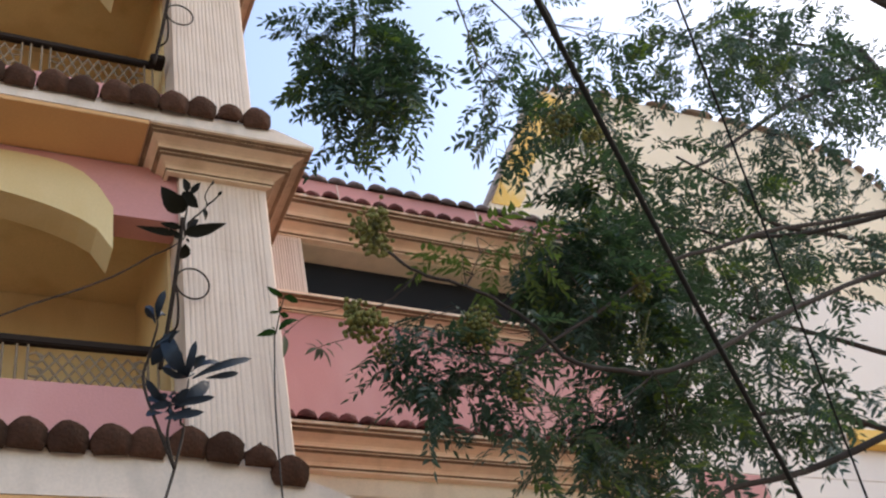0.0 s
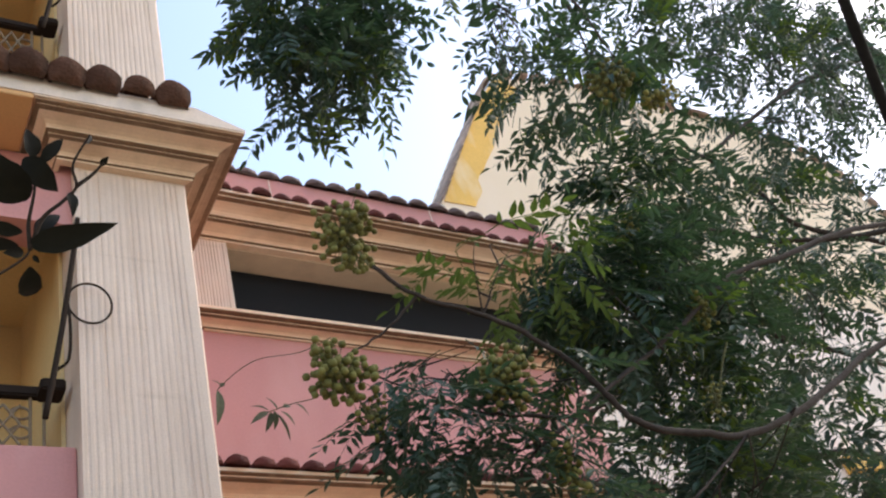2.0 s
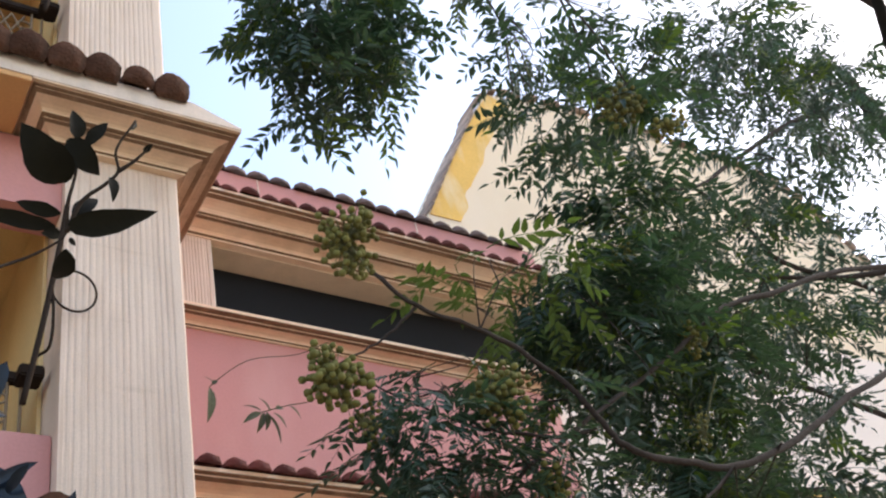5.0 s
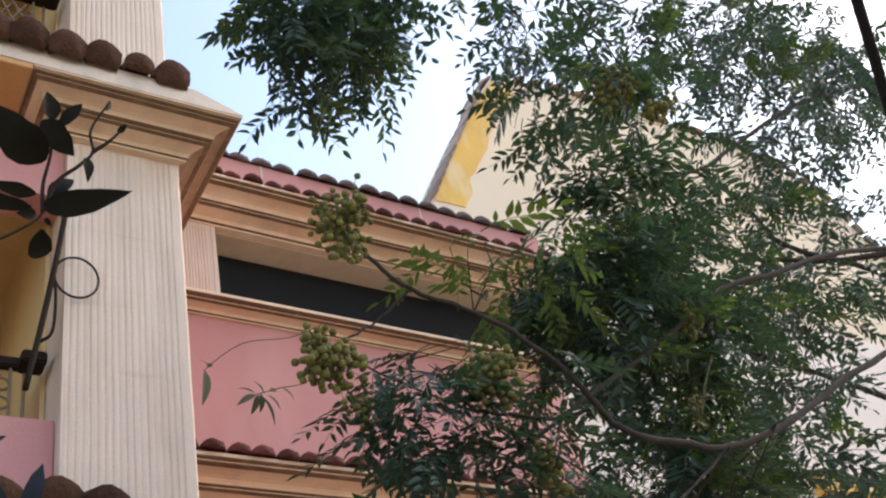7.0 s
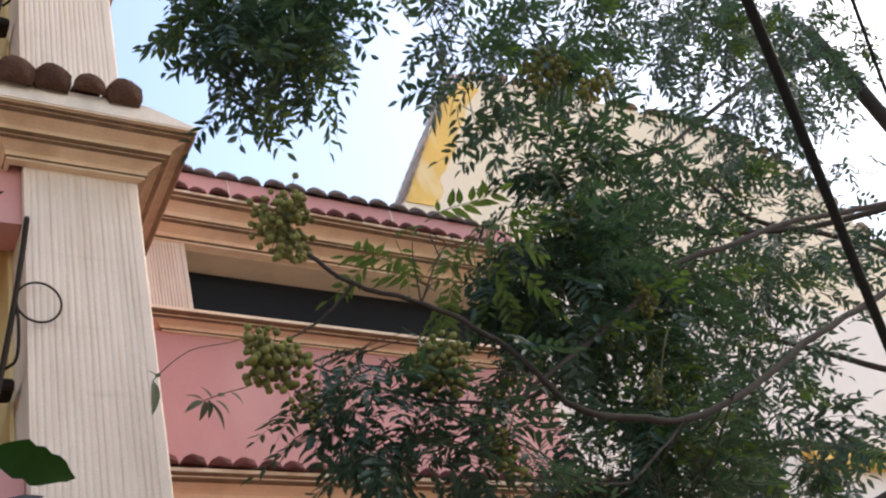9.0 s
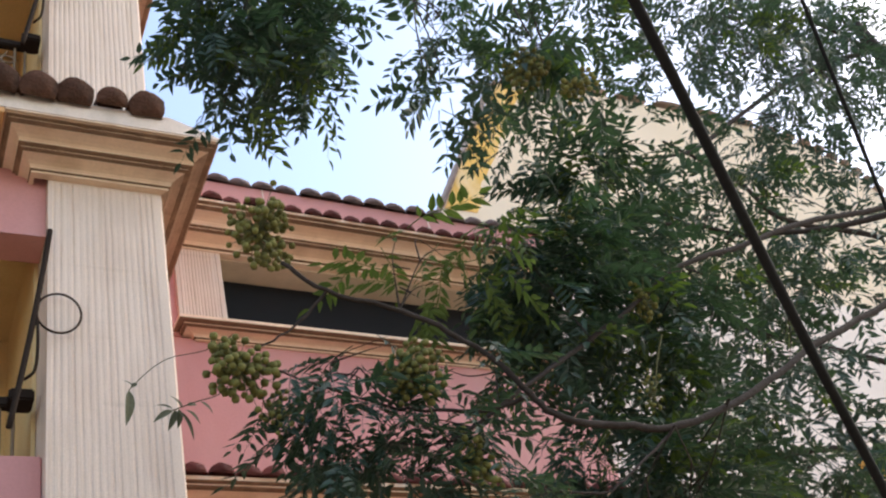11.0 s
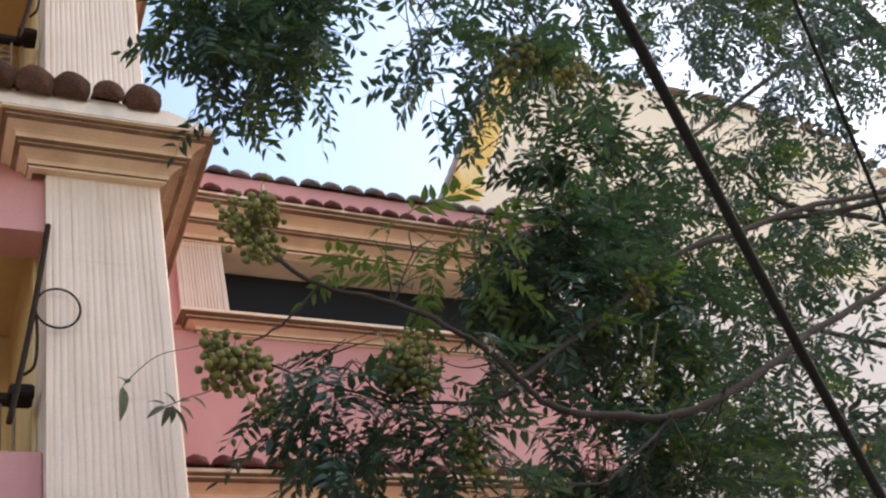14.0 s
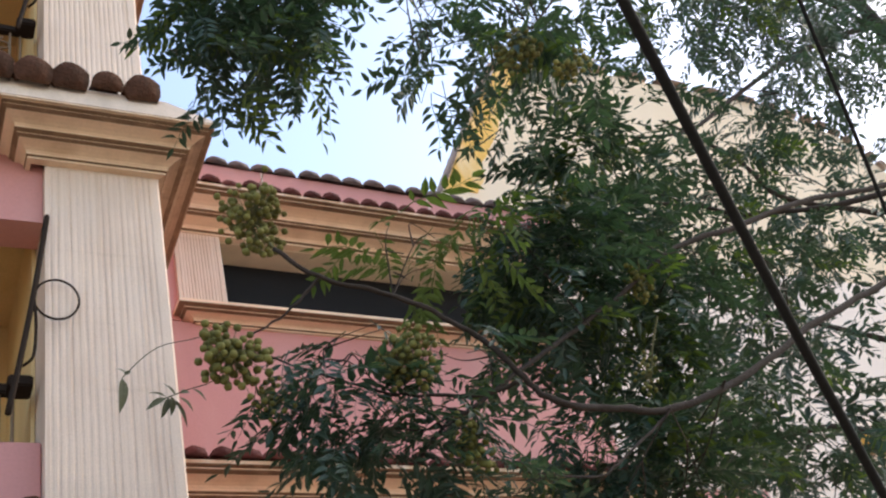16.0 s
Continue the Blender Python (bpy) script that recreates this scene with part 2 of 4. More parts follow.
def fluted(x0, x1, y, z0, z1, ribs, margin_l, margin_r, depth=0.010, back=0.5, seed=3):
    """A combed plaster shaft: uneven upright ribs on the front, plain margins and sides."""
    rnd = random.Random(seed)
    xs = [(x0, 0.0), (x0 + margin_l, 0.0)]
    wide = (x1 - margin_r) - (x0 + margin_l)
    step = wide / ribs
    for r in range(ribs):
        a = x0 + margin_l + r * step
        w = step * rnd.uniform(0.42, 0.68)
        dep = depth * rnd.uniform(0.35, 1.45)
        for u, d in ((0.08, 0.0), (0.22, 1.0), (0.30 + 0.3 * w / step, 1.0), (0.45 + 0.35 * w / step, 0.1), (0.9, 0.0)):
            xs.append((a + step * u, dep * d))
    xs += [(x1 - margin_r, 0.0), (x1 - 0.012, 0.0), (x1, 0.012)]
    zs = [z0]
    while zs[-1] < z1 - 0.2:
        zs.append(zs[-1] + rnd.uniform(0.09, 0.16))
    zs += [z1 - 0.05, z1 - 0.02, z1]
    bm = bmesh.new()
    grid = []
    for z in zs:
        fade = 0.0 if z > z1 - 0.03 else 1.0
        row = []
        for i, (x, d) in enumerate(xs):
            wob = 0.0 if i in (0, len(xs) - 1) else 0.0045 * noise.noise((x * 9, z * 2.6, seed))
            deep = d * fade * (0.75 + 0.5 * noise.noise((x * 30, z * 3.0, seed + 5)))
            lift = -0.007 * abs(noise.noise((x * 4, z * 0.4, seed))) if len(grid) % 9 == 4 else 0.0
            row.append(bm.verts.new((x + wob, y + max(deep, 0.0) + (lift if 0 < i < len(xs) - 1 else 0.0), z)))
        grid.append(row)
    for a, b in zip(grid, grid[1:]):
        for i in range(len(xs) - 1):
            bm.faces.new((a[i], a[i + 1], b[i + 1], b[i]))
    # sides, back, top and bottom
    bl = [bm.verts.new((x0, y + back, z)) for z in zs]
    br = [bm.verts.new((x1, y + back, z)) for z in zs]
    for i in range(len(zs) - 1):
        bm.faces.new((grid[i][0], grid[i + 1][0], bl[i + 1], bl[i]))
        bm.faces.new((grid[i][-1], br[i], br[i + 1], grid[i + 1][-1]))
        bm.faces.new((bl[i], bl[i + 1], br[i + 1], br[i]))
    bm.faces.new([*grid[-1], br[-1], bl[-1]])
    bm.faces.new([*reversed(grid[0]), bl[0], br[0]])
    bmesh.ops.recalc_face_normals(bm, faces=bm.faces[:])
    return bm


def tile_mesh(name, mat, radius, length, broken=False, squash=1.0, stilt=0.0):
    """A barrel tile: a tapered pipe half with thick walls, its end closed by a bulging mortar plug. stilt: degrees by which its sides run on below the middle."""
    bm = bmesh.new()
    n, rnd = 12, random.Random(9)
    low = radians(stilt)

    def at(i, r):
        a = -low + (math.pi + 2 * low) * i / n
        return math.cos(a) * r, math.sin(a) * r * squash

    rows = []
    for k, (y, r) in enumerate(((0.0, radius), (length * 0.5, radius * 0.94), (length, radius * 0.86))):
        ring = []
        for i in range(n + 1):
            rr = r * (rnd.uniform(0.72, 1.05) if broken and k == 0 else rnd.uniform(0.94, 1.05))
            rr *= 1.3 if broken and k == 0 and i == n // 2 else 1.0
            yy = y + (rnd.uniform(0.0, 0.09) if broken and k == 0 else rnd.uniform(-0.006, 0.006))
            x, z = at(i, rr)
            xi, zi = at(i, rr - 0.014)
            ring.append((bm.verts.new((x, yy, z)), bm.verts.new((xi, yy, zi))))
        rows.append(ring)
    for a, b in zip(rows, rows[1:]):
        for i in range(n):
            bm.faces.new((a[i][0], a[i + 1][0], b[i + 1][0], b[i][0]))
            bm.faces.new((a[i][1], b[i][1], b[i + 1][1], a[i + 1][1]))
    for ring in (rows[0], rows[-1]):
        for i in range(n):
            bm.faces.new((ring[i][0], ring[i][1], ring[i + 1][1], ring[i + 1][0]))
    rim = [bm.verts.new((*at(i, radius - 0.004)[:1], -0.004, at(i, radius - 0.004)[1])) for i in range(n + 1)]
    inner = [bm.verts.new((at(i, radius * 0.62)[0], -0.030 * rnd.uniform(0.4, 1.5), at(i, radius * rnd.uniform(0.5, 0.72))[1])) for i in range(n + 1)]
    core = bm.verts.new((0, -0.045, 0.0))
    for i in range(n):
        bm.faces.new((rim[i], rim[i + 1], inner[i + 1], inner[i]))
        bm.faces.new((inner[i], inner[i + 1], core))
    bm.faces.new((rim[0], inner[0], core, inner[n], rim[n]))
    bmesh.ops.recalc_face_normals(bm, faces=bm.faces[:])
    me = bpy.data.meshes.new(name)
    bm.to_mesh(me)
    bm.free()
    me.materials.append(mat)
    for p in me.polygons:
        p.use_smooth = True
    return me


def tile_row(parent, mesh, x0, x1, y, z, spacing, tilt, odd=None, odd_at=-1, seed=1, hip=()):
    rnd = random.Random(seed)
    count = int((x1 - x0) / spacing)
    for i in range(count + 1):
        ob = new("tile", odd if (odd and i == count - odd_at) else mesh)
        ob.parent = parent
        rise = hip[min(count - i, len(hip) - 1)] if hip else 0.0
        ob.matrix_basis = pose(x0 + i * spacing - (0.05 if hip and i == count else 0.0) + rnd.uniform(-0.012, 0.012), y + rnd.uniform(-0.02, 0.015), z + rise + rnd.uniform(-0.008, 0.008), tilt + rnd.uniform(-3, 3), rnd.uniform(-4, 4), rnd.uniform(-3, 3))


def slab(outline, y0, y1):
    bm = bmesh.new()
    a = [bm.verts.new((x, y0, z)) for x, z in outline]
    b = [bm.verts.new((x, y1, z)) for x, z in outline]
    bm.faces.new(a)
    bm.faces.new(list(reversed(b)))
    for i in range(len(a)):
        j = (i + 1) % len(a)
        bm.faces.new((a[i], b[i], b[j], a[j]))
    bmesh.ops.recalc_face_normals(bm, faces=bm.faces[:])
    return bm


# ---- the ground ----
bm = bmesh.new()
bmesh.ops.create_grid(bm, x_segments=60, y_segments=60, size=1.0)
for v in bm.verts:
    d = Vector((v.co.x, v.co.y)) * 1.0
    s = 4 + 396 * max(abs(d.x), abs(d.y)) ** 3
    v.co = Vector((v.co.x * s, v.co.y * s, 0.03 * noise.noise((v.co.x * s * 0.4, v.co.y * s * 0.4, 0))))
ground = finish("ground", bm, SOIL)
tagged(ground, "dry sandy ground round the house", "ground", kind="structure")

# ---- the pink house ----
house = empty("apartment_house", -2.0, 0.0, 0.0)
house_inverse = Matrix.Translation((2.0, 0.0, 0.0))
tagged(house, "pink apartment house with cream mouldings and clay tiles", "house")


def hp(name, bm, mat, label="", smooth=False, parent=None):
    """A part of the house, or a piece of one of its parts, kept at world places."""
    ob = finish(name, bm, mat, parent or house, label, smooth)
    if parent is None:
        ob.matrix_parent_inverse = house_inverse
    return ob


FRONT_CAP = [(0.0, 6.798), (0.048, 6.798), (0.048, 6.814), (0.024, 6.817), (0.060, 6.817), (0.063, 6.832), (0.074, 6.845), (0.098, 6.854), (0.132, 6.859), (0.158, 6.860), (0.128, 6.866), (0.182, 6.866), (0.182, 6.876), (0.156, 6.881), (0.212, 6.881), (0.215, 6.895), (0.226, 6.907), (0.250, 6.916), (0.284, 6.920), (0.316, 6.921), (0.286, 6.928), (0.346, 6.928), (0.346, 6.936), (0.326, 6.941), (0.370, 6.941), (0.370, 6.948), (0.350, 6.952), (0.388, 6.952), (0.388, 6.963), (0.0, 6.963)]
FRONT_PATH = [(-0.745, 0.4, -0.58, 0), (-0.745, 0.0, -0.58, -1), (0.036, 0.0, 0.76, -1), (0.036, 1.74, 0.76, 0)]
tile_big = tile_mesh("tile", TILE, 0.118, 0.46, stilt=38)
tile_cracked = tile_mesh("tile_cracked", TILE, 0.105, 0.46, broken=True, stilt=20)
STOREY = 3.2
for k, dz in enumerate((-STOREY - 0.04, 0.0, STOREY)):
    up = lambda rows: [(o, z + dz) for o, z in rows]
    cap = hp("capital", mould(up(FRONT_CAP), FRONT_PATH[:3]), CREAM, "stepped cream capital moulding")
    # the right-hand return is coloured darker to stand for its shade
    hp("return_moulding", mould(up(FRONT_CAP), [(x + 0.001, y, nx, ny) for x, y, nx, ny in FRONT_PATH[2:]]), RETURN_SHADE, "brown return moulding, shade and dirt in its colour", parent=cap)
    # thin strips added along the undercuts, painting in the groove shadow and dirt
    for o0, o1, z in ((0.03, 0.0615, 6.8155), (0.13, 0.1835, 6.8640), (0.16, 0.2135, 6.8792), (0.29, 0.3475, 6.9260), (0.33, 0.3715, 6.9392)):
        hp("fillet", mould(up([(o0, z), (o1, z), (o1, z + 0.0055), (o0, z + 0.0055)]), FRONT_PATH), SHADE_DIRT, "dark fillet, groove shade and dirt in its colour", parent=cap)
    eave = hp("eave", slab([(-7.0, 6.965 + dz), (0.336, 6.965 + dz), (0.336, 6.982 + dz), (0.02, 7.11 + dz)] + ([(-0.45, 7.26 + dz), (-7.0, 7.30 + dz)] if k == 0 else [(-7.0, 7.13 + dz)]), -0.392, 1.7), FASCIA, "pale plaster eave with a hipped end")
    hp("soffit", box(-7.0, -0.974, -0.388, 0.058, 6.918 + dz, 6.963 + dz, 0.004), ORANGE, "orange painted soffit")
    tile_row(eave, tile_big, -5.90, -0.10, -0.445, 7.128 + dz, 0.222, 22, tile_cracked, 1, seed=4 + k, hip=(0.015, 0.085, 0.14, 0.16) if k == 0 else ())
hp("pillar", fluted(-0.664, 0.036, 0.0, 4.02, 6.815, 17, 0.02, 0.05, depth=0.0065), WHITE, "combed white plaster pillar")
hp("pillar", fluted(-0.664, 0.036, 0.0, 0.0, 3.57, 17, 0.02, 0.05, depth=0.0065, seed=8), WHITE, "combed white plaster pillar")
hp("pillar", fluted(-0.664, 0.0, 0.03, 7.2, 10.0, 17, 0.02, 0.05, depth=0.0065, seed=6), WHITE, "combed white plaster pillar")
hp("side_wall", box(-0.20, 0.03, 0.502, 1.74, 0, 10.6), PINK)


def arch_panel(x_left, x_right, z_low, z_crown, z_top_r, z_top_c, y0, y1, steps=28):
    """The dropped arch in the loggia's mouth: a curved band between two springings."""
    bm = bmesh.new()
    front, back = [], []
    for i in range(steps + 1):
        u = i / steps * 2 - 1
        x = (x_left + x_right) / 2 + u * (x_right - x_left) / 2
        low = z_low + (z_crown - z_low) * math.sqrt(max(0.0, 1 - abs(u) ** 2.0))
        top = z_top_r + (z_top_c - z_top_r) * (1 - abs(u) ** 9)
        front.append((bm.verts.new((x, y0, low)), bm.verts.new((x, y0, top))))
        back.append((bm.verts.new((x, y1, low)), bm.verts.new((x, y1, top))))
    for i in range(steps):
        bm.faces.new((front[i][0], front[i + 1][0], front[i + 1][1], front[i][1]))
        bm.faces.new((back[i][0], back[i][1], back[i + 1][1], back[i + 1][0]))
        bm.faces.new((front[i][0], back[i][0], back[i + 1][0], front[i + 1][0]))
        bm.faces.new((front[i][1], front[i + 1][1], back[i + 1][1], back[i][1]))
    for i in (0, steps):
        bm.faces.new((front[i][0], front[i][1], back[i][1], back[i][0]))
    bmesh.ops.recalc_face_normals(bm, faces=bm.faces[:])
    return bm


def lattice(parent, x0, x1, y, z0, z1, single):
    """Wrought iron: upright flats at the ends, crossed bars and loops between."""
    bars = []
    for x in (x0 + 0.03, x0 + 0.10, x1 - 0.10, x1 - 0.03):
        bars.append(("upright", [(x, y, z0), (x, y, z1)], 0.010))
    n, h = 4, z1 - z0
    w = (x1 - x0 - 0.3) / n
    for i in range(n):
        a = x0 + 0.15 + i * w
        for s, e in (((a, z0 + 0.04), (a + w, z1 - 0.05)), ((a, z1 - 0.05), (a + w, z0 + 0.04)), ((a, (z0 + z1) / 2), (a + w / 2, z1 - 0.05)), ((a + w / 2, z0 + 0.04), (a + w, (z0 + z1) / 2)), ((a, (z0 + z1) / 2), (a + w / 2, z0 + 0.04)), ((a + w / 2, z1 - 0.05), (a + w, (z0 + z1) / 2))):
            bars.append(("lattice_bar", [(s[0], y, s[1]), (e[0], y, e[1])], 0.008))
    for cx in (x0 + 0.15, x1 - 0.15):
        for cz in (z0 + h * 0.35, z0 + h * 0.7):
            bars.append(("loop", [(cx + 0.05 * math.cos(q * math.pi / 8), y, cz + 0.038 * math.sin(q * math.pi / 8)) for q in range(17)], 0.008))
    rest = bmesh.new()
    for name, line, r in bars:
        if single:
            hp(name, tube_into(bmesh.new(), line, [r] * len(line), 6), LATTICE, parent=parent)
        else:
            tube_into(rest, line, [r] * len(line), 6)
    if single:
        rest.free()
    else:
        hp("lattice", rest, LATTICE, "wrought iron lattice with loops", parent=parent)


for k, dz in enumerate((-STOREY, 0.0, STOREY)):
    hp("spandrel", slab([(-7.0, 6.64 + dz), (-1.25, 6.64 + dz), (-1.25, 6.36 + dz), (-0.667, 6.36 + dz), (-0.667, 6.916 + dz), (-7.0, 6.916 + dz)], 0.06, 0.30), PINK)
    hp("arch", arch_panel(-4.3, -1.15, 6.0 + dz, 6.50 + dz, 6.42 + dz, 6.86 + dz, 0.052, 0.33), ARCH, "yellow cream plaster arch")
    top = 4.838 if k < 2 else 4.70
    hp("parapet", box(-7.0, -0.667, 0.10, 0.32, 3.9 + dz, top + dz), PINK)
    hp("loggia_ceiling", box(-7.0, -0.2, 0.32, 2.6, 6.72 + dz, 6.9 + dz), OCHRE)
    hp("loggia_wall", box(-7.0, -0.22, 1.5, 1.7, 3.9 + dz, 6.72 + dz), OCHRE)
    hp("loggia_floor", box(-7.0, -0.2, 0.12, 1.7, 3.72 + dz, 3.89 + dz), LINTEL)
    railing = hp("railing", box(-7.0, -0.72, 0.25, 0.31, 5.25 + dz, 5.315 + dz, 0.01), IRON, "dark iron balcony rail")
    hp("rail_end", box(-0.83, -0.70, 0.15, 0.29, 5.228 + dz, 5.302 + dz, 0.01), IRON, parent=railing)
    hp("lower_rail", box(-7.0, -0.70, 0.265, 0.295, top + 0.05 + dz, top + 0.075 + dz, 0.004), IRON, parent=railing)
    for i in range(5):
        lattice(railing, -1.75 - i * 1.02, -0.76 - i * 1.02, 0.28, top + 0.075 + dz, 5.25 + dz, i < 2 and k > 0)
    hp("wall_side_panel", box(-0.69, -0.667, 0.34, 1.5, 3.9 + dz, 6.72 + dz, 0.0), OCHRE)
hp("loggia_end_wall", box(-7.2, -7.0, 0.06, 1.9, 0.0, 10.4), PINK)

# ---- the recessed wing of the pink house ----
WING = Matrix.Translation((0.9, 1.7, 0)) @ Matrix.Rotation(radians(1.8), 4, "Z") @ Matrix.Translation((-0.9, -1.7, 0))


def wp(name, bm, mat, label=""):
    """A part of the wing, which stands a little askew to the front."""
    ob = hp(name, bm, mat, label)
    ob.matrix_basis = WING
    return ob


wp("rear_wall", box(0.03, 4.45, 1.75, 1.95, 5.5, 7.08), PINK)
wp("rear_wall", box(0.03, 0.62, 1.75, 1.95, 7.08, 8.1), PINK)
SILL = [(-0.2, 7.05), (0.02, 7.05), (0.02, 7.064), (0.035, 7.064), (0.038, 7.078), (0.05, 7.09), (0.08, 7.098), (0.114, 7.101), (0.09, 7.109), (0.14, 7.109), (0.14, 7.122), (0.112, 7.13), (0.185, 7.13), (0.19, 7.14), (0.19, 7.16), (0.175, 7.17), (-0.2, 7.175)]
wp("sill", mould(SILL, [(0.74, 1.95, -1, 0), (0.74, 1.75, -1, -1), (4.45, 1.75, 0, -1)]), CREAM, "cream sill moulding")
wp("rear_pilaster", fluted(0.60, 1.0, 1.70, 7.175, 8.04, 13, 0.02, 0.03, depth=0.009, back=0.28, seed=12), WHITE, "combed plaster pilaster")
wp("lintel", box(0.03, 4.45, 1.755, 2.1, 8.0, 8.30), LINTEL)
shutter = wp("dark_window", box(1.0, 4.45, 2.02, 2.08, 7.0, 8.0, 0.004), DARK, "dark shuttered window band")
CORNICE = [(-0.1, 8.01), (0.03, 8.01), (0.03, 8.028), (0.01, 8.033), (0.05, 8.033), (0.054, 8.05), (0.068, 8.066), (0.10, 8.076), (0.14, 8.082), (0.172, 8.083), (0.14, 8.091), (0.203, 8.091), (0.203, 8.103), (0.178, 8.11), (0.222, 8.11), (0.226, 8.13), (0.24, 8.148), (0.27, 8.16), (0.31, 8.168), (0.348, 8.17), (0.315, 8.18), (0.388, 8.18), (0.388, 8.195), (0.36, 8.203), (0.42, 8.203), (0.42, 8.236), (-0.1, 8.25)]
wp("cornice", mould(CORNICE, [(0.03, 1.72, 0, -1), (4.45, 1.72, 0, -1)]), CREAM, "cream cornice moulding in steps")
# the same painted groove shadow and dirt, for cornices and then the sill
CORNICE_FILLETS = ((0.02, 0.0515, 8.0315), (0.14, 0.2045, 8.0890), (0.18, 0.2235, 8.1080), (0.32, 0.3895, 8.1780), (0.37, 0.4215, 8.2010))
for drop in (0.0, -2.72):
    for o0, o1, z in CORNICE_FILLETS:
        wp("fillet", mould([(o0, z + drop), (o1, z + drop), (o1, z + drop + 0.006), (o0, z + drop + 0.006)], [(0.03, 1.72, 0, -1), (4.45, 1.72, 0, -1)]), SHADE_DIRT, "dark fillet, groove shade and dirt in its colour")
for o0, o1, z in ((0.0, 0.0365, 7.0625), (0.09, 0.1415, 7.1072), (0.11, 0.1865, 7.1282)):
    wp("fillet", mould([(o0, z), (o1, z), (o1, z + 0.005), (o0, z + 0.005)], [(0.74, 1.95, -1, 0), (0.74, 1.75, -1, -1), (4.45, 1.75, 0, -1)]), SHADE_DIRT, "dark fillet, groove shade and dirt in its colour")
wp("roof_parapet", box(0.03, 4.5, 1.48, 1.72, 8.255, 8.67), PINK)
for x in (1.38, 3.05):
    wp("mortar_joint", box(x, x + 0.014, 1.476, 1.49, 8.27, 8.665, 0.002), FASCIA, "pale mortar joint")
tile_small = tile_mesh("tile_small", RED_TILE, 0.09, 0.30, squash=0.85)
tile_coping = tile_mesh("tile_coping", COPING, 0.085, 0.30, squash=0.6)
tile_cap = tile_mesh("tile_cap", GREY_TILE, 0.11, 0.36, squash=0.8)
lower_roof = wp("lower_roof", box(0.03, 4.5, 1.33, 1.48, 8.235, 8.262, 0.004), RED_TILE)
tile_row(lower_roof, tile_small, 0.10, 4.4, 1.305, 8.237, 0.184, 8, seed=21)
coping = wp("coping", box(0.03, 4.5, 1.49, 1.71, 8.67, 8.69, 0.004), RED_TILE)
tile_row(coping, tile_cap, 0.10, 4.45, 1.462, 8.67, 0.218, 5, seed=22)
dz = -2.70
wp("cornice", mould([(o, z + dz - 0.02) for o, z in CORNICE], [(0.03, 1.72, 0, -1), (4.45, 1.72, 0, -1)]), CREAM, "cream cornice moulding in steps")
low_roof = wp("lower_roof", box(0.03, 4.5, 1.33, 1.748, 8.235 + dz, 8.262 + dz, 0.004), RED_TILE)
tile_row(low_roof, tile_small, 0.10, 4.4, 1.30, 8.225 + dz, 0.184, 8, seed=23)
wp("lintel", box(0.03, 4.45, 1.755, 2.1, 5.1, 5.498), LINTEL)
wp("dark_window", box(0.03, 4.45, 2.02, 2.08, 3.9, 5.1, 0.004), DARK, "dark shuttered window band")
wp("rear_wall", box(0.03, 4.45, 1.75, 1.95, 0.0, 3.9), PINK)
hp("inner_wall", box(-7.0, 4.45, 4.4, 4.6, 0.0, 8.5), OCHRE)

# ---- the pale house behind ----
pale = empty("gabled_house", 7.5, 2.2, 0.0)
pale_inverse = Matrix.Translation((-7.5, -2.2, 0.0))
tagged(pale, "tall sand and white house with shaped gable", "house")


def pp(name, bm, mat, label="", parent=None):
    ob = finish(name, bm, mat, parent or pale, label)
    if parent is None:
        ob.matrix_parent_inverse = pale_inverse
    return ob


RAKE = [(3.62, 9.35), (4.02, 10.12), (4.58, 11.15), (5.02, 11.85), (6.30, 12.08), (9.40, 12.08), (10.75, 11.65), (11.40, 10.80), (12.3, 9.3)]
pp("gable", slab([(3.62, 8.6), *RAKE, (12.3, 8.6)], 2.0, 2.6), GABLE, "sand coloured shaped gable")
pp("wall", box(4.47, 12.3, 1.97, 2.6, 5.7, 8.598), PALE, "pale rendered wall")
band = []
for i, p in enumerate(smooth_line([(x, 0, z) for x, z in RAKE[:4]], 8)):
    wide = 0.42 + 0.13 * noise.noise((i * 0.3, 3.3, 0)) + 0.025 * noise.noise((i * 0.9, 1.3, 0)) - 0.006 * i
    band.append(((p.x + 0.02, p.z), (p.x + wide, p.z - 0.12 * i / 24)))
pp("painted_band", slab([p for p, _ in band] + [q for _, q in reversed(band)], 1.99, 1.998), YELLOW, "yellow painted edge band")
coping_line = smooth_line([(x, 2.0, z) for x, z in RAKE], 5)
for i, (p, q) in enumerate(zip(coping_line, coping_line[1:])):
    ob = new("coping_stone", tile_coping)
    ob.parent = pale
    ob.matrix_parent_inverse = pale_inverse
    ang = math.degrees(math.atan2(q.z - p.z, q.x - p.x))
    ob.matrix_basis = Matrix.Translation(((p.x + q.x) / 2, 1.955, (p.z + q.z) / 2)) @ Euler((0, -radians(ang), 0)).to_matrix().to_4x4() @ Matrix.Diagonal((max(0.6, (q - p).length / 0.2), 1.3, 0.55, 1))
pp("ledge", box(7.6, 12.3, 1.83, 1.968, 6.12, 6.33), YELLOW, "ochre ledge moulding")
pp("lower_wall", box(4.47, 5.10, 1.97, 2.6, 0.0, 5.698), PALE)
pp("lower_wall", box(5.102, 6.05, 1.97, 2.6, 0.0, 5.698), PINK, "pink wall panel")
pp("lower_wall", box(6.052, 12.3, 1.97, 2.6, 0.0, 5.698), PALE)
pp("back_wall", box(4.47, 12.3, 7.8, 8.0, 0.0, 9.3), PALE)
pp("side_wall", box(12.302, 12.5, 2.0, 8.0, 0.0, 9.3), PALE)

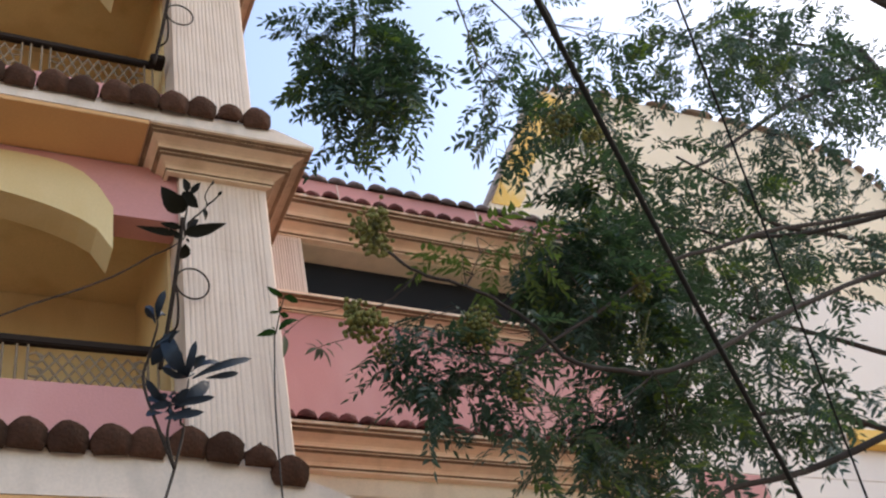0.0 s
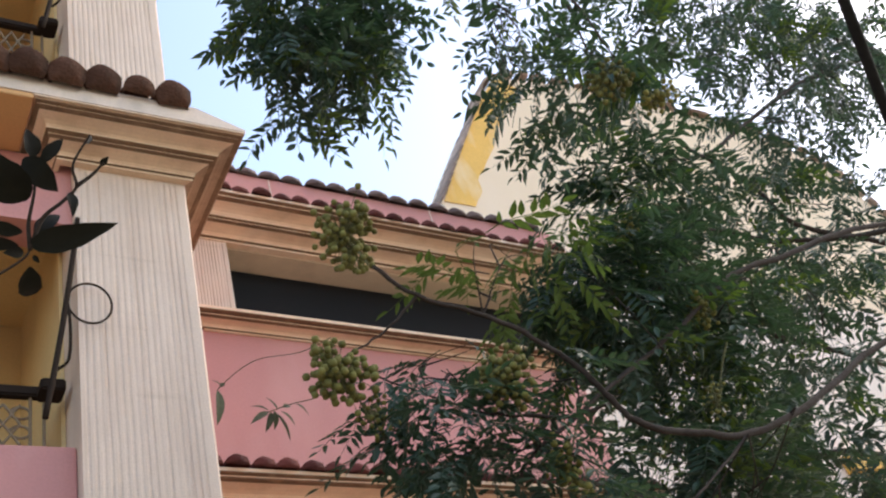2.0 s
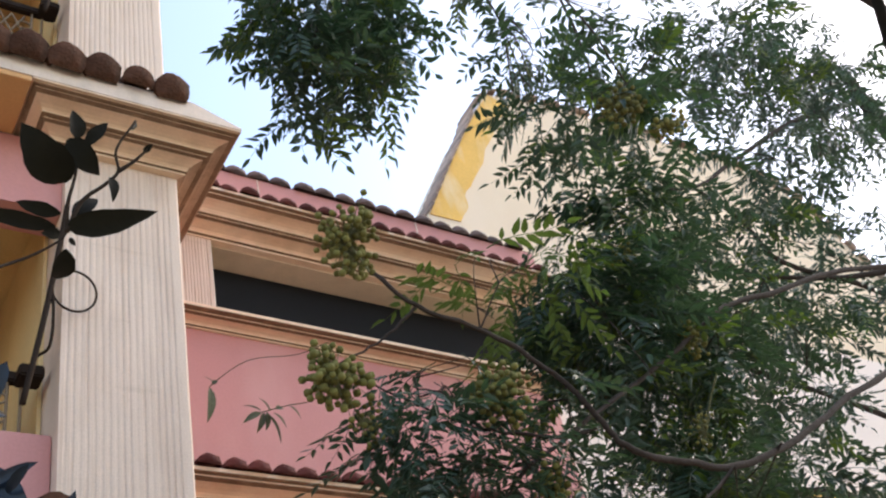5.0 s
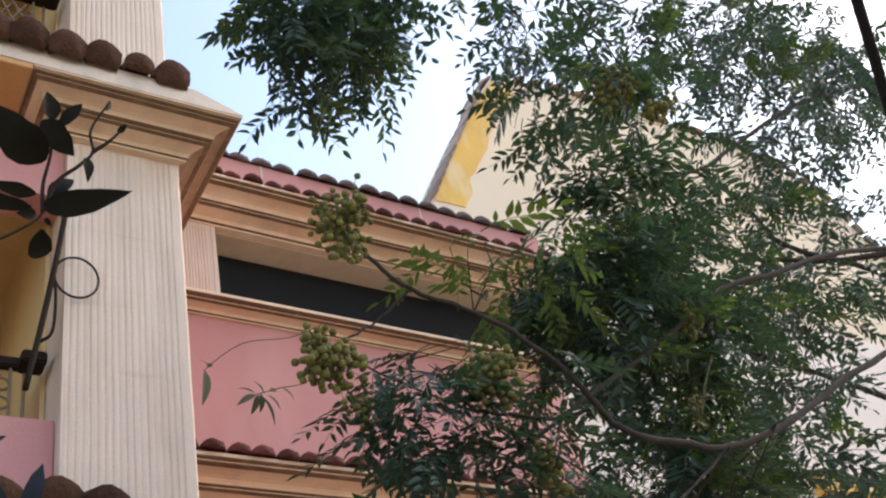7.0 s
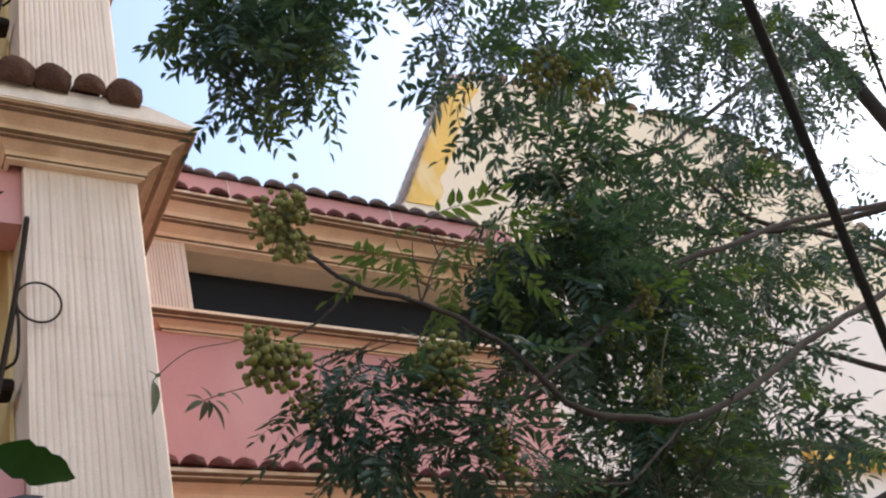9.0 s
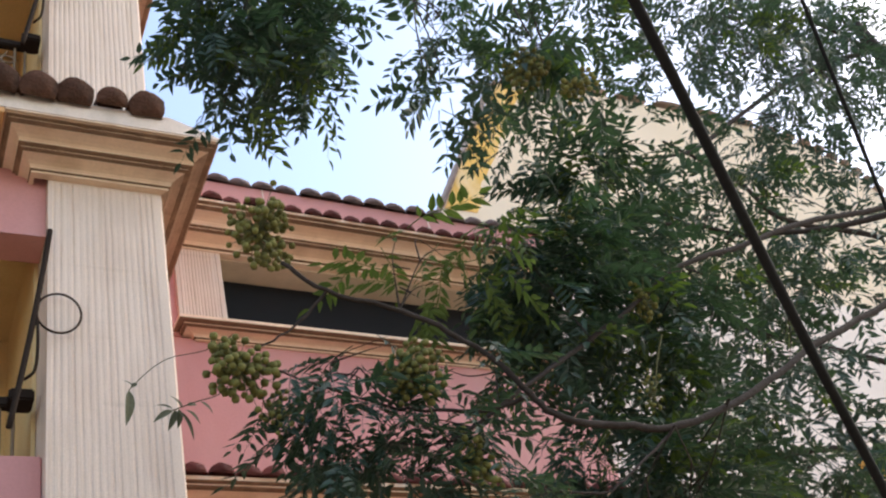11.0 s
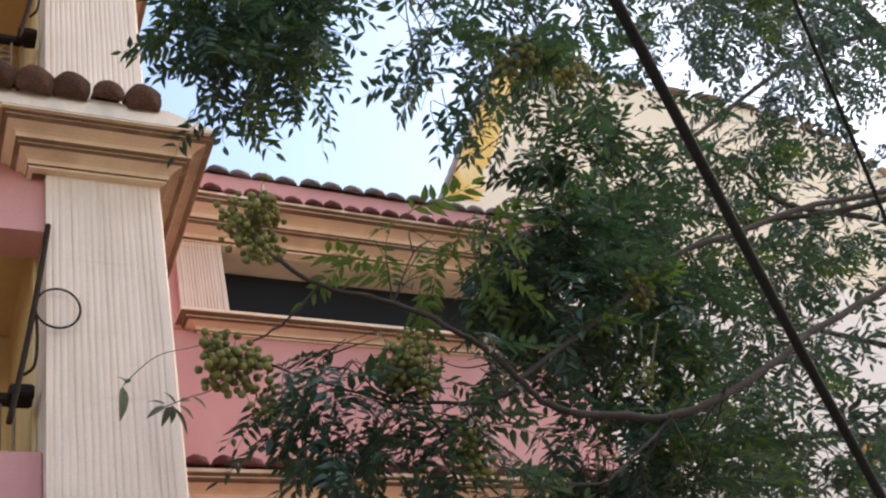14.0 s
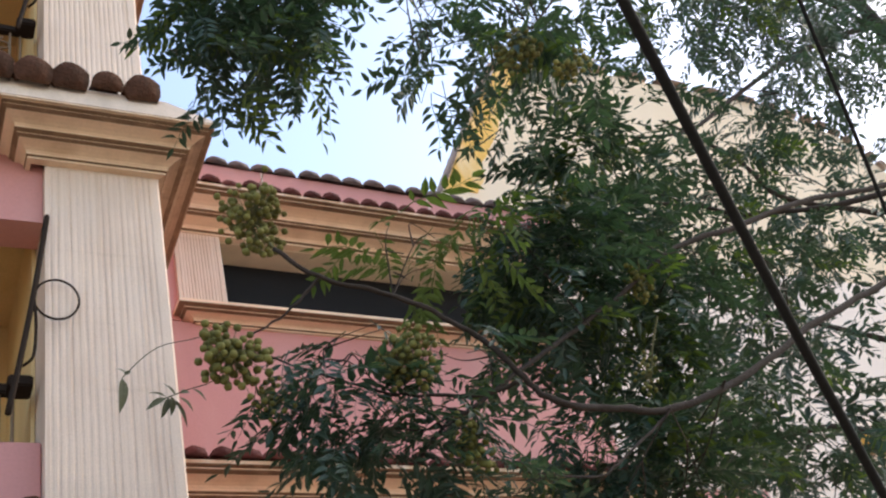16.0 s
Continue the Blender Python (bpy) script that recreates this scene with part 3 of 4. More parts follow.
# ---- greenery: helpers ----
def blade_into(bm, base, tip, width, face=(0, 0, 1), fold=0.25, droop=0.12, rows=6, wave=0.0, seed=0, blunt=False):
    """One leaf blade from base to tip: pointed, folded along its rib, drooping at the tip."""
    base, tip = Vector(base), Vector(tip)
    along = tip - base
    size = along.length
    side = along.cross(Vector(face)).normalized()
    up = side.cross(along).normalized()
    rnd = random.Random(seed)
    prev = None
    for i in range(rows + 1):
        u = i / rows
        w = width * 0.5 * math.sin(math.pi * min(1.0, u ** 0.8 * 0.97 + 0.03)) ** 0.85
        if blunt:
            w = width * 0.5 * min(1.0, 0.16 + 1.7 * u) * math.sqrt(max(0.0, 1 - max(0.0, (u - 0.62) / 0.38) ** 2.2))
        mid = base + along * u + up * (math.sin(u * math.pi) * 0.5 - u * u) * droop * size
        wl, wr = (w * (1 + wave * rnd.uniform(-1, 1)) for _ in range(2))
        lift = up * w * fold
        row = (bm.verts.new(mid + side * wl + lift), bm.verts.new(mid), bm.verts.new(mid - side * wr + lift))
        if prev:
            for a in range(2):
                bm.faces.new((prev[a], prev[a + 1], row[a + 1], row[a]))
        prev = row


def spray_arrays(seed, pairs=5, length=0.24, leaf=0.06):
    """A pinnate leaf along +x: a thin rachis with paired lance-shaped leaflets. Returns its places and faces."""
    rnd = random.Random(seed)
    verts, faces = [], []

    def axis(u):
        return Vector((length * u, 0.015 * math.sin(u * 5 + seed), -0.22 * length * u * u))

    for i in range(6):
        p = axis(i / 5)
        r = 0.0019 * (1 - 0.6 * i / 5)
        k = len(verts)
        verts += [(p.x, p.y + r, p.z), (p.x, p.y - r, p.z + r), (p.x, p.y - r, p.z - r)]
        if i:
            for a in range(3):
                b = (a + 1) % 3
                faces.append((k - 3 + a, k - 3 + b, k + b, k + a))

    def leaflet(p, ang, size):
        d = Vector((math.cos(ang), math.sin(ang), rnd.uniform(-0.4, 0.05))).normalized()
        s = Vector((-math.sin(ang), math.cos(ang), rnd.uniform(-0.28, 0.28))).normalized()
        n = d.cross(s).normalized()
        w = size * rnd.uniform(0.135, 0.185)
        k = len(verts)
        bend = size * rnd.uniform(-0.1, 0.14)
        rows = ((0.0, 0.0, 0.0), (0.28, 1.0, 0.5), (0.62, 0.8, 0.2), (1.0, 0.0, -1.0))
        base = p + d * 0.004
        for u, wide, b in rows:
            m = base + d * size * u + n * bend * b
            if wide:
                verts.extend([tuple(m + s * w * wide + n * w * 0.3), tuple(m), tuple(m - s * w * wide + n * w * 0.3)])
            else:
                verts.append(tuple(m))
        # rows: k; k+1..3; k+4..6; k+7
        faces.extend([(k, k + 2, k + 1), (k, k + 3, k + 2), (k + 1, k + 2, k + 5, k + 4), (k + 2, k + 3, k + 6, k + 5), (k + 4, k + 5, k + 7), (k + 5, k + 6, k + 7)])

    for i in range(pairs):
        u = 0.22 + 0.74 * i / pairs
        size = leaf * (0.75 + 0.5 * math.sin(math.pi * (0.25 + 0.6 * i / pairs))) * rnd.uniform(0.85, 1.1)
        for sgn in (1, -1):
            if rnd.random() < 0.93:
                leaflet(axis(u + rnd.uniform(-0.02, 0.02)), sgn * radians(rnd.uniform(42, 68)), size)
    leaflet(axis(1.0), radians(rnd.uniform(-14, 14)), leaf)
    return np.array(verts), faces


SPRAYS = [spray_arrays(s, pairs, length, leaf) for s, pairs, length, leaf in ((1, 5, 0.22, 0.060), (2, 6, 0.26, 0.058), (3, 4, 0.18, 0.062), (4, 6, 0.28, 0.064), (5, 5, 0.20, 0.052), (6, 7, 0.30, 0.056))]


def spray_mesh(name, arrays, mat):
    me = bpy.data.meshes.new(name)
    me.from_pydata(arrays[0].tolist(), [], arrays[1])
    me.materials.append(mat)
    return me


def spray_pose(rnd, p, centre, scale):
    """A spray at p that leans out of its bunch and hangs."""
    out = Vector(p) - Vector(centre)
    yaw = math.atan2(out.y, out.x) + rnd.gauss(0, 0.9)
    pitch = rnd.uniform(0, 62)
    return Matrix.Translation(p) @ Euler((rnd.gauss(0, 0.35), rnd.gauss(0, 0.2), 0)).to_matrix().to_4x4() @ Euler((0, radians(pitch), yaw)).to_matrix().to_4x4() @ Matrix.Scale(scale * rnd.uniform(0.75, 1.15), 4)


def joined(name, places, mat, parent, inverse, label):
    """Many sprays in one mesh: leaves past counting."""
    verts, faces, k = [], [], 0
    for which, m in places:
        v, f = SPRAYS[which]
        mm = np.array(m)
        verts.append(v @ mm[:3, :3].T + mm[:3, 3])
        faces += [tuple(i + k for i in q) for q in f]
        k += len(v)
    me = bpy.data.meshes.new(name)
    me.from_pydata(np.concatenate(verts).tolist(), [], faces)
    me.materials.append(mat)
    ob = new(name, me)
    ob.parent, ob.matrix_parent_inverse = parent, inverse
    return tagged(ob, label, kind="stuff")


def bunch(rnd, blob, deep, hub, density, twigs):
    """Twigs from hub into a bunch, and the places of its sprays."""
    x, y, z, rx, rz = blob
    centre = Vector((x, y, z))
    count = max(4, int(density * rx * rz))

    def inside():
        while True:
            q = Vector((rnd.uniform(-1, 1), rnd.uniform(-1, 1), rnd.uniform(-1, 1)))
            if q.length < 1:
                return centre + Vector((q.x * rx, q.y * deep, q.z * rz))

    ends = []
    start = Vector(hub)
    for _ in range(max(2, min(3, count // 12))):
        e = inside()
        mid = start.lerp(e, 0.5) + Vector((rnd.uniform(-0.08, 0.08), rnd.uniform(-0.06, 0.06), rnd.uniform(-0.04, 0.1)))
        line = smooth_line([tuple(start), mid, e], 5)
        start = line[4]
        twigs.append((line, [0.0034 * (1 - 0.7 * i / (len(line) - 1)) for i in range(len(line))]))
        ends += line[5:]
    out = []
    for _ in range(count):
        p = inside()
        near = min(ends, key=lambda q: (q - p).length)
        out.append(p.lerp(near, 0.12))
    return centre, out


def berry_cluster(name, parent, inverse, x, y, z, rx, rz, count, seed, stem_from, single=False):
    """A loose panicle of round berries on thin forked stalks."""
    rnd = random.Random(seed)
    centre = Vector((x, y, z))
    stalks, berries = bmesh.new(), bmesh.new()
    ball = bmesh.new()
    bmesh.ops.create_icosphere(ball, subdivisions=1, radius=1.0)
    bv = [v.co.copy() for v in ball.verts]
    bf = [[v.index for v in fc.verts] for fc in ball.faces]
    ball.free()
    top = Vector(stem_from)
    tube_into(stalks, smooth_line([top, top.lerp(centre, 0.5) + Vector((0, 0, 0.015)), centre], 4), [0.004 - 0.0002 * i for i in range(9)], 5)
    spots = []
    lobes = []
    for _ in range(max(3, count // 14)):
        q = Vector((rnd.gauss(0, 1), rnd.gauss(0, 1), rnd.gauss(0, 1))).normalized() * rnd.uniform(0.35, 0.8)
        lobes.append(centre + Vector((q.x * rx, q.y * rx * 0.9, q.z * rz)))
    for _ in range(count * 40):
        if len(spots) >= count:
            break
        lobe = rnd.choice(lobes)
        p = lobe + Vector((rnd.gauss(0, rx * 0.24), rnd.gauss(0, rx * 0.22), rnd.gauss(0, rz * 0.25)))
        if all((p - s).length > 0.0235 for s in spots):
            spots.append(p)
    for p in spots:
        tube_into(stalks, [centre.lerp(p, 0.15), centre.lerp(p, 0.6) + Vector((0, 0, 0.008)), p], [0.0016, 0.0013, 0.0011], 4)
    ob = finish(name, stalks, STALK, parent, "hanging cluster of round green berries")
    ob.matrix_parent_inverse = inverse
    if single:
        one = bpy.data.meshes.new("berry")
        one.from_pydata([tuple(v) for v in bv], [], bf)
        one.materials.append(BERRY)
        for q in one.polygons:
            q.use_smooth = True
        for p in spots:
            fruit = new("berry", one)
            fruit.parent = ob
            fruit.matrix_basis = Matrix.Translation(p) @ Matrix.Scale(rnd.uniform(0.0115, 0.0155), 4)
        berries.free()
        return
    for p in spots:
        r = rnd.uniform(0.0115, 0.0155) * min(1.0, rx / 0.09)
        made = [berries.verts.new(p + v * r) for v in bv]
        for fc in bf:
            berries.faces.new([made[i] for i in fc])
    tagged(finish("fruit", berries, BERRY, ob, "", True), kind="stuff")


# ---- the berry tree in front of the house ----
tree = empty("chinaberry_tree", 6.5, -2.6, 0.0)
tree_inverse = Matrix.Translation((-6.5, 2.6, 0.0))
tagged(tree, "chinaberry tree with feathery leaves and green berry clusters", "tree")


def limb(name, points, r0, r1, parent, inverse, label="", sides=8):
    line = smooth_line(points, 5)
    rnd = random.Random(len(line))
    n = len(line) - 1
    bm = tube_into(bmesh.new(), [p + Vector((rnd.uniform(-1, 1), rnd.uniform(-1, 1), rnd.uniform(-1, 1))) * 0.004 for p in line], [(r0 + (r1 - r0) * i / n) * rnd.uniform(0.92, 1.1) for i in range(n + 1)], sides)
    ob = finish(name, bm, BARK, parent, label, True)
    ob.matrix_parent_inverse = inverse
    return ob


limb("trunk", [(6.5, -2.6, -0.1), (6.45, -2.62, 1.5), (6.55, -2.58, 3.2), (6.5, -2.55, 4.9), (6.4, -2.5, 6.8), (6.2, -2.45, 8.4)], 0.17, 0.07, tree, tree_inverse, "grey-brown leaning trunk", 14)
limb("limb", [(6.5, -2.56, 5.3), (5.2, -2.55, 5.05), (3.9, -2.54, 4.6), (2.9, -2.52, 4.2), (2.47, -2.5, 4.01), (1.85, -2.5, 3.71), (1.40, -2.5, 3.455), (1.0, -2.5, 3.29), (0.75, -2.5, 3.277), (0.525, -2.5, 3.292), (0.43, -2.5, 3.39), (0.345, -2.5, 3.51), (0.23, -2.5, 3.597), (0.05, -2.5, 3.687), (-0.205, -2.5, 3.745), (-0.34, -2.5, 3.845)], 0.0185, 0.007, tree, tree_inverse)
limb("limb", [(6.47, -2.54, 5.9), (5.3, -2.5, 5.55), (4.2, -2.45, 5.2), (3.1, -2.4, 4.83), (2.4, -2.4, 4.60), (1.9, -2.4, 4.365), (1.53, -2.4, 4.215), (1.26, -2.4, 4.03), (1.0, -2.4, 3.832), (0.72, -2.4, 3.64), (0.52, -2.4, 3.505), (0.32, -2.4, 3.36), (0.15, -2.4, 3.25), (0.02, -2.4, 3.12)], 0.017, 0.006, tree, tree_inverse)
limb("limb", [(0.98, -2.5, 3.29), (0.93, -2.5, 3.25), (0.70, -2.5, 3.085), (0.56, -2.5, 3.015), (0.31, -2.5, 3.035)], 0.0065, 0.003, tree, tree_inverse)
limb("limb", [(6.35, -2.5, 7.2), (5.2, -2.3, 8.6), (3.4, -2.1, 9.1), (1.8, -2.0, 8.7), (0.6, -2.1, 7.7), (0.0, -2.25, 6.7), (-0.15, -2.3, 5.9), (-0.25, -2.3, 5.3)], 0.045, 0.006, tree, tree_inverse)
limb("limb", [(1.8, -2.0, 8.7), (1.55, -2.1, 7.6), (1.5, -2.25, 6.6), (1.42, -2.3, 5.8)], 0.02, 0.005, tree, tree_inverse)
limb("limb", [(0.6, -2.1, 7.7), (0.5, -2.5, 6.4), (0.232, -2.876, 4.965)], 0.012, 0.004, tree, tree_inverse)
limb("limb", [(0.6, -2.1, 7.7), (0.65, -2.6, 6.2), (0.58, -2.95, 5.2), (0.544, -3.071, 4.51)], 0.010, 0.003, tree, tree_inverse)
limb("limb", [(2.7, -1.85, 5.09), (2.44, -1.8, 5.17), (1.94, -1.8, 5.13), (1.5, -1.9, 5.05)], 0.014, 0.005, tree, tree_inverse)
limb("limb", [(4.2, -2.45, 5.2), (3.3, -2.1, 5.05), (2.7, -1.85, 5.09)], 0.02, 0.014, tree, tree_inverse)
limb("limb", [(0.45, -2.46, 3.40), (0.30, -2.43, 3.36), (0.1, -2.4, 3.37), (-0.05, -2.38, 3.40), (-0.35, -2.36, 3.52)], 0.008, 0.003, tree, tree_inverse)
limb("limb", [(-0.20, -2.5, 3.745), (-0.25, -2.45, 3.70), (-0.32, -2.41, 3.64), (-0.46, -2.4, 3.54)], 0.006, 0.003, tree, tree_inverse)
limb("limb", [(6.55, -2.58, 3.2), (5.2, -2.2, 3.9), (4.2, -2.0, 3.85), (3.07, -1.5, 3.54), (2.58, -1.5, 3.39), (2.15, -1.5, 3.29), (1.93, -1.5, 3.17)], 0.035, 0.012, tree, tree_inverse)

HANGING = [(-0.14, -2.3, 5.55, 0.36, 0.20), (-0.33, -2.3, 4.98, 0.09, 0.08), (-0.03, -2.3, 5.16, 0.14, 0.08), (-0.36, -2.3, 5.22, 0.13, 0.10), (0.14, -2.3, 5.36, 0.12, 0.10), (-0.16, -2.3, 5.88, 0.38, 0.15), (-0.22, -2.3, 5.2, 0.16, 0.10)]
STRANDS = [(0.321, -2.891, 4.796, 0.115, 0.1), (0.136, -2.891, 4.318, 0.062, 0.069), (0.352, -2.891, 4.518, 0.115, 0.1), (0.213, -2.891, 4.38, 0.077, 0.085), (0.182, -2.891, 4.657, 0.062, 0.092)]
KNOTS = [(0.46, -3.057, 4.44, 0.133, 0.105), (0.684, -3.057, 4.384, 0.154, 0.056), (0.355, -3.057, 4.3, 0.07, 0.056)]
TOPS = [(1.35, -2.2, 5.72, 0.24, 0.2), (1.77, -2.2, 5.65, 0.28, 0.13), (1.76, -2.2, 6.2, 0.42, 0.2), (1.2, -2.2, 6.2, 0.3, 0.15), (1.16, -2.2, 5.17, 0.2, 0.13), (1.88, -2.2, 5.36, 0.22, 0.13)]
SKIRT = [(0.55, -2.2, 2.95, 0.22, 0.13), (0.9, -2.1, 3.0, 0.28, 0.16), (0.25, -2.3, 2.98, 0.18, 0.1), (1.35, -1.9, 3.05, 0.3, 0.15)]
FILL = [(2.34, -1.7, 5.5, 0.25, 0.18), (3.15, -1.7, 5.85, 0.3, 0.2), (2.52, -1.7, 5.04, 0.3, 0.2), (3.08, -1.7, 4.94, 0.28, 0.2), (2.08, -1.7, 5.06, 0.2, 0.13), (2.49, -1.7, 4.26, 0.26, 0.2), (2.02, -1.7, 3.71, 0.3, 0.2), (2.65, -1.7, 3.73, 0.2, 0.12), (1.95, -1.7, 4.05, 0.16, 0.12)]
OVERHEAD = [(2.9, -2.3, 6.8, 0.6, 0.3), (3.8, -2.4, 6.5, 0.6, 0.35), (1.1, -2.25, 6.6, 0.35, 0.18), (2.2, -2.2, 6.8, 0.5, 0.25)]
HEART = [(1.02, -2.15, 4.2, 0.24, 0.22), (0.82, -2.2, 3.95, 0.16, 0.12), (0.95, -2.1, 4.42, 0.22, 0.18), (1.50, -2.0, 5.0, 0.38, 0.2), (1.30, -2.0, 4.48, 0.44, 0.26), (1.44, -2.0, 4.07, 0.34, 0.24), (1.15, -1.9, 3.54, 0.34, 0.22), (1.35, -1.9, 3.40, 0.34, 0.2), (1.75, -1.8, 3.75, 0.2, 0.14), (1.95, -1.8, 4.5, 0.28, 0.18), (0.95, -2.1, 4.25, 0.22, 0.12)]
LOWER = [(-0.30, -2.35, 3.44, 0.15, 0.10), (-0.14, -2.35, 3.35, 0.24, 0.14), (0.14, -2.35, 3.32, 0.22, 0.13), (-0.10, -2.35, 3.15, 0.22, 0.10), (-0.05, -2.4, 3.62, 0.16, 0.04), (0.26, -2.35, 3.12, 0.14, 0.09), (0.3, -2.38, 3.58, 0.15, 0.05)]
BRIGHT = [(0.12, -2.4, 4.08, 0.13, 0.07), (0.47, -2.4, 4.08, 0.17, 0.12), (0.62, -2.35, 4.28, 0.15, 0.1), (0.25, -2.42, 3.88, 0.12, 0.05)]
rnd = random.Random(77)
twig_lines, singles, bright_singles, rest = [], [], [], []
for blobs, deep, hubs, density, where, scale in (
    (LOWER, 0.16, ((-0.2, -2.4, 3.46), (0.12, -2.43, 3.25), (0.35, -2.42, 3.36)), 1250, singles, 0.9),
    (BRIGHT, 0.12, ((0.07, -2.45, 3.74), (0.33, -2.45, 3.57), (0.82, -2.45, 3.67)), 620, bright_singles, 1.0),
    (HANGING, 0.22, ((-0.2, -2.3, 5.5), (-0.15, -2.3, 5.9)), 1650, rest, 0.95),
    (STRANDS, 0.12, ((0.232, -2.876, 4.965),), 880, rest, 0.84),
    (KNOTS, 0.12, ((0.544, -3.071, 4.51),), 1150, rest, 0.92),
    (TOPS, 0.25, ((1.42, -2.3, 5.8), (1.5, -2.25, 6.6)), 480, rest, 1.05),
    (SKIRT, 0.25, ((0.56, -2.5, 3.02), (0.92, -2.55, 3.25)), 430, rest, 0.95),
    (FILL, 0.35, ((1.99, -2.3, 4.53), (2.44, -1.8, 5.17), (2.58, -1.5, 3.39), (2.15, -1.5, 3.29), (3.3, -2.1, 5.05)), 760, rest, 1.0),
    (OVERHEAD, 0.4, ((1.5, -2.25, 6.6), (3.4, -2.1, 8.5)), 300, rest, 0.95),
    (HEART, 0.40, ((1.35, -2.43, 4.1), (1.99, -2.3, 4.53), (1.94, -1.8, 5.13), (1.22, -2.55, 3.38)), 1300, rest, 1.02),
):
    for blob in blobs:
        hub = min(hubs, key=lambda h: (Vector(h) - Vector(blob[:3])).length)
        centre, spots = bunch(rnd, blob, deep, hub, density, twig_lines)
        for p in spots:
            where.append((rnd.randrange(6), spray_pose(rnd, p, centre, scale)))
bm = bmesh.new()
for line, radii in twig_lines:
    tube_into(bm, line, radii, 5)
twigs = finish("branchwork", bm, BARK, tree, "thin brown twigs")
twigs.matrix_parent_inverse = tree_inverse
twigs["kind"] = "stuff"
rnd.shuffle(singles)
meshes = [spray_mesh("leaf_spray", a, LEAF) for a in SPRAYS]
# the same sprays again in the painted sunlit green
meshes_lit = [spray_mesh("leaf_spray_sunlit", a, LEAF_LIT) for a in SPRAYS]
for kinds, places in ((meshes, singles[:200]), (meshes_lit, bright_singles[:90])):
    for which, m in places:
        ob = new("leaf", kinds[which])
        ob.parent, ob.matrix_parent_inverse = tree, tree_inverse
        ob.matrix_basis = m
joined("crown", rest + singles[200:] + bright_singles[90:], LEAF, tree, tree_inverse, "dense feathery dark green foliage")
# every seventh spray doubled in the sunlit colour to brighten the crown
joined("crown", [(w, m @ pose(0.03, 0.02, -0.05)) for w, m in rest[::7]], LEAF_LIT, tree, tree_inverse, "bright green foliage with sunlight put into its colour")
for n, row in enumerate(((-0.36, -2.40, 4.06, 0.115, 0.13, 130, (-0.31, -2.43, 3.92)), (-0.50, -2.42, 3.47, 0.10, 0.10, 95, (-0.47, -2.38, 3.55)), (-0.40, -2.36, 3.36, 0.06, 0.06, 36, (-0.47, -2.38, 3.55)), (0.01, -2.52, 3.40, 0.085, 0.10, 80, (0.12, -2.43, 3.25)), (0.39, -3.113, 4.314, 0.075, 0.10, 60, (0.46, -3.036, 4.51)), (0.6, -3.113, 4.244, 0.07, 0.05, 30, (0.6, -3.036, 4.44)), (1.08, -2.36, 3.52, 0.05, 0.09, 26, (1.1, -2.5, 3.7)), (0.22, -2.42, 3.14, 0.08, 0.08, 50, (0.3, -2.45, 3.32)), (1.2, -2.4, 3.95, 0.07, 0.1, 40, (1.2, -2.44, 4.05)), (0.95, -2.42, 4.33, 0.06, 0.06, 25, (0.9, -2.4, 4.4)))):
    berry_cluster("fruit_panicle", tree, tree_inverse, *row[:5], int(row[5] * 1.2), 100 + n, row[6], n < 2)
# a thread with a few withered leaflets below the left bunch
dry = bmesh.new()
tube_into(dry, smooth_line([(-0.50, -2.42, 3.60), (-0.55, -2.30, 3.63), (-0.64, -2.15, 3.70), (-0.72, -2.04, 3.67), (-0.728, -2.04, 3.64)], 4), [0.0016] * 17, 4)
tube_into(dry, smooth_line([(-0.50, -2.40, 3.46), (-0.53, -2.32, 3.45), (-0.58, -2.25, 3.47), (-0.64, -2.2, 3.47)], 4), [0.002] * 13, 4)
for i, (a, b, w) in enumerate((((-0.728, -2.04, 3.655), (-0.735, -2.04, 3.53), 0.034), ((-0.72, -2.04, 3.67), (-0.70, -2.04, 3.69), 0.016), ((-0.715, -2.04, 3.675), (-0.745, -2.04, 3.70), 0.012), ((-0.62, -2.2, 3.47), (-0.575, -2.2, 3.375), 0.022), ((-0.63, -2.2, 3.47), (-0.655, -2.2, 3.40), 0.022), ((-0.64, -2.2, 3.47), (-0.70, -2.2, 3.43), 0.022), ((-0.64, -2.2, 3.475), (-0.69, -2.19, 3.50), 0.02), ((-0.60, -2.2, 3.475), (-0.555, -2.2, 3.43), 0.022), ((-0.60, -2.22, 3.475), (-0.56, -2.2, 3.50), 0.02), ((-0.62, -2.2, 3.475), (-0.625, -2.2, 3.41), 0.022), ((-0.57, -2.25, 3.47), (-0.525, -2.24, 3.44), 0.022), ((-0.61, -2.2, 3.48), (-0.64, -2.2, 3.53), 0.016))):
    blade_into(dry, a, b, w, face=(0.3, -0.8, 0.4), seed=i)
ob = finish("withered_leaves", dry, LEAF_DRY, tree, "drooping grey-green leaflets on a thread")
ob.matrix_parent_inverse = tree_inverse

# ---- a second, paler tree further right ----
tree_b = empty("feathery_tree", 7.6, -0.9, 0.0)
b_inverse = Matrix.Translation((-7.6, 0.9, 0.0))
tagged(tree_b, "tall tree with fine grey-green feathery foliage", "tree")
limb("trunk", [(7.6, -0.9, -0.1), (7.5, -0.95, 2.5), (7.4, -1.0, 5.0), (7.3, -1.1, 7.5), (7.1, -1.1, 9.6)], 0.2, 0.06, tree_b, b_inverse, "grey-brown upright trunk", 14)
limb("limb", [(7.33, -1.1, 9.3), (5.49, -1.2, 8.18), (4.24, -1.2, 7.25), (3.53, -1.2, 6.7), (3.0, -1.2, 6.5)], 0.03, 0.008, tree_b, b_inverse)
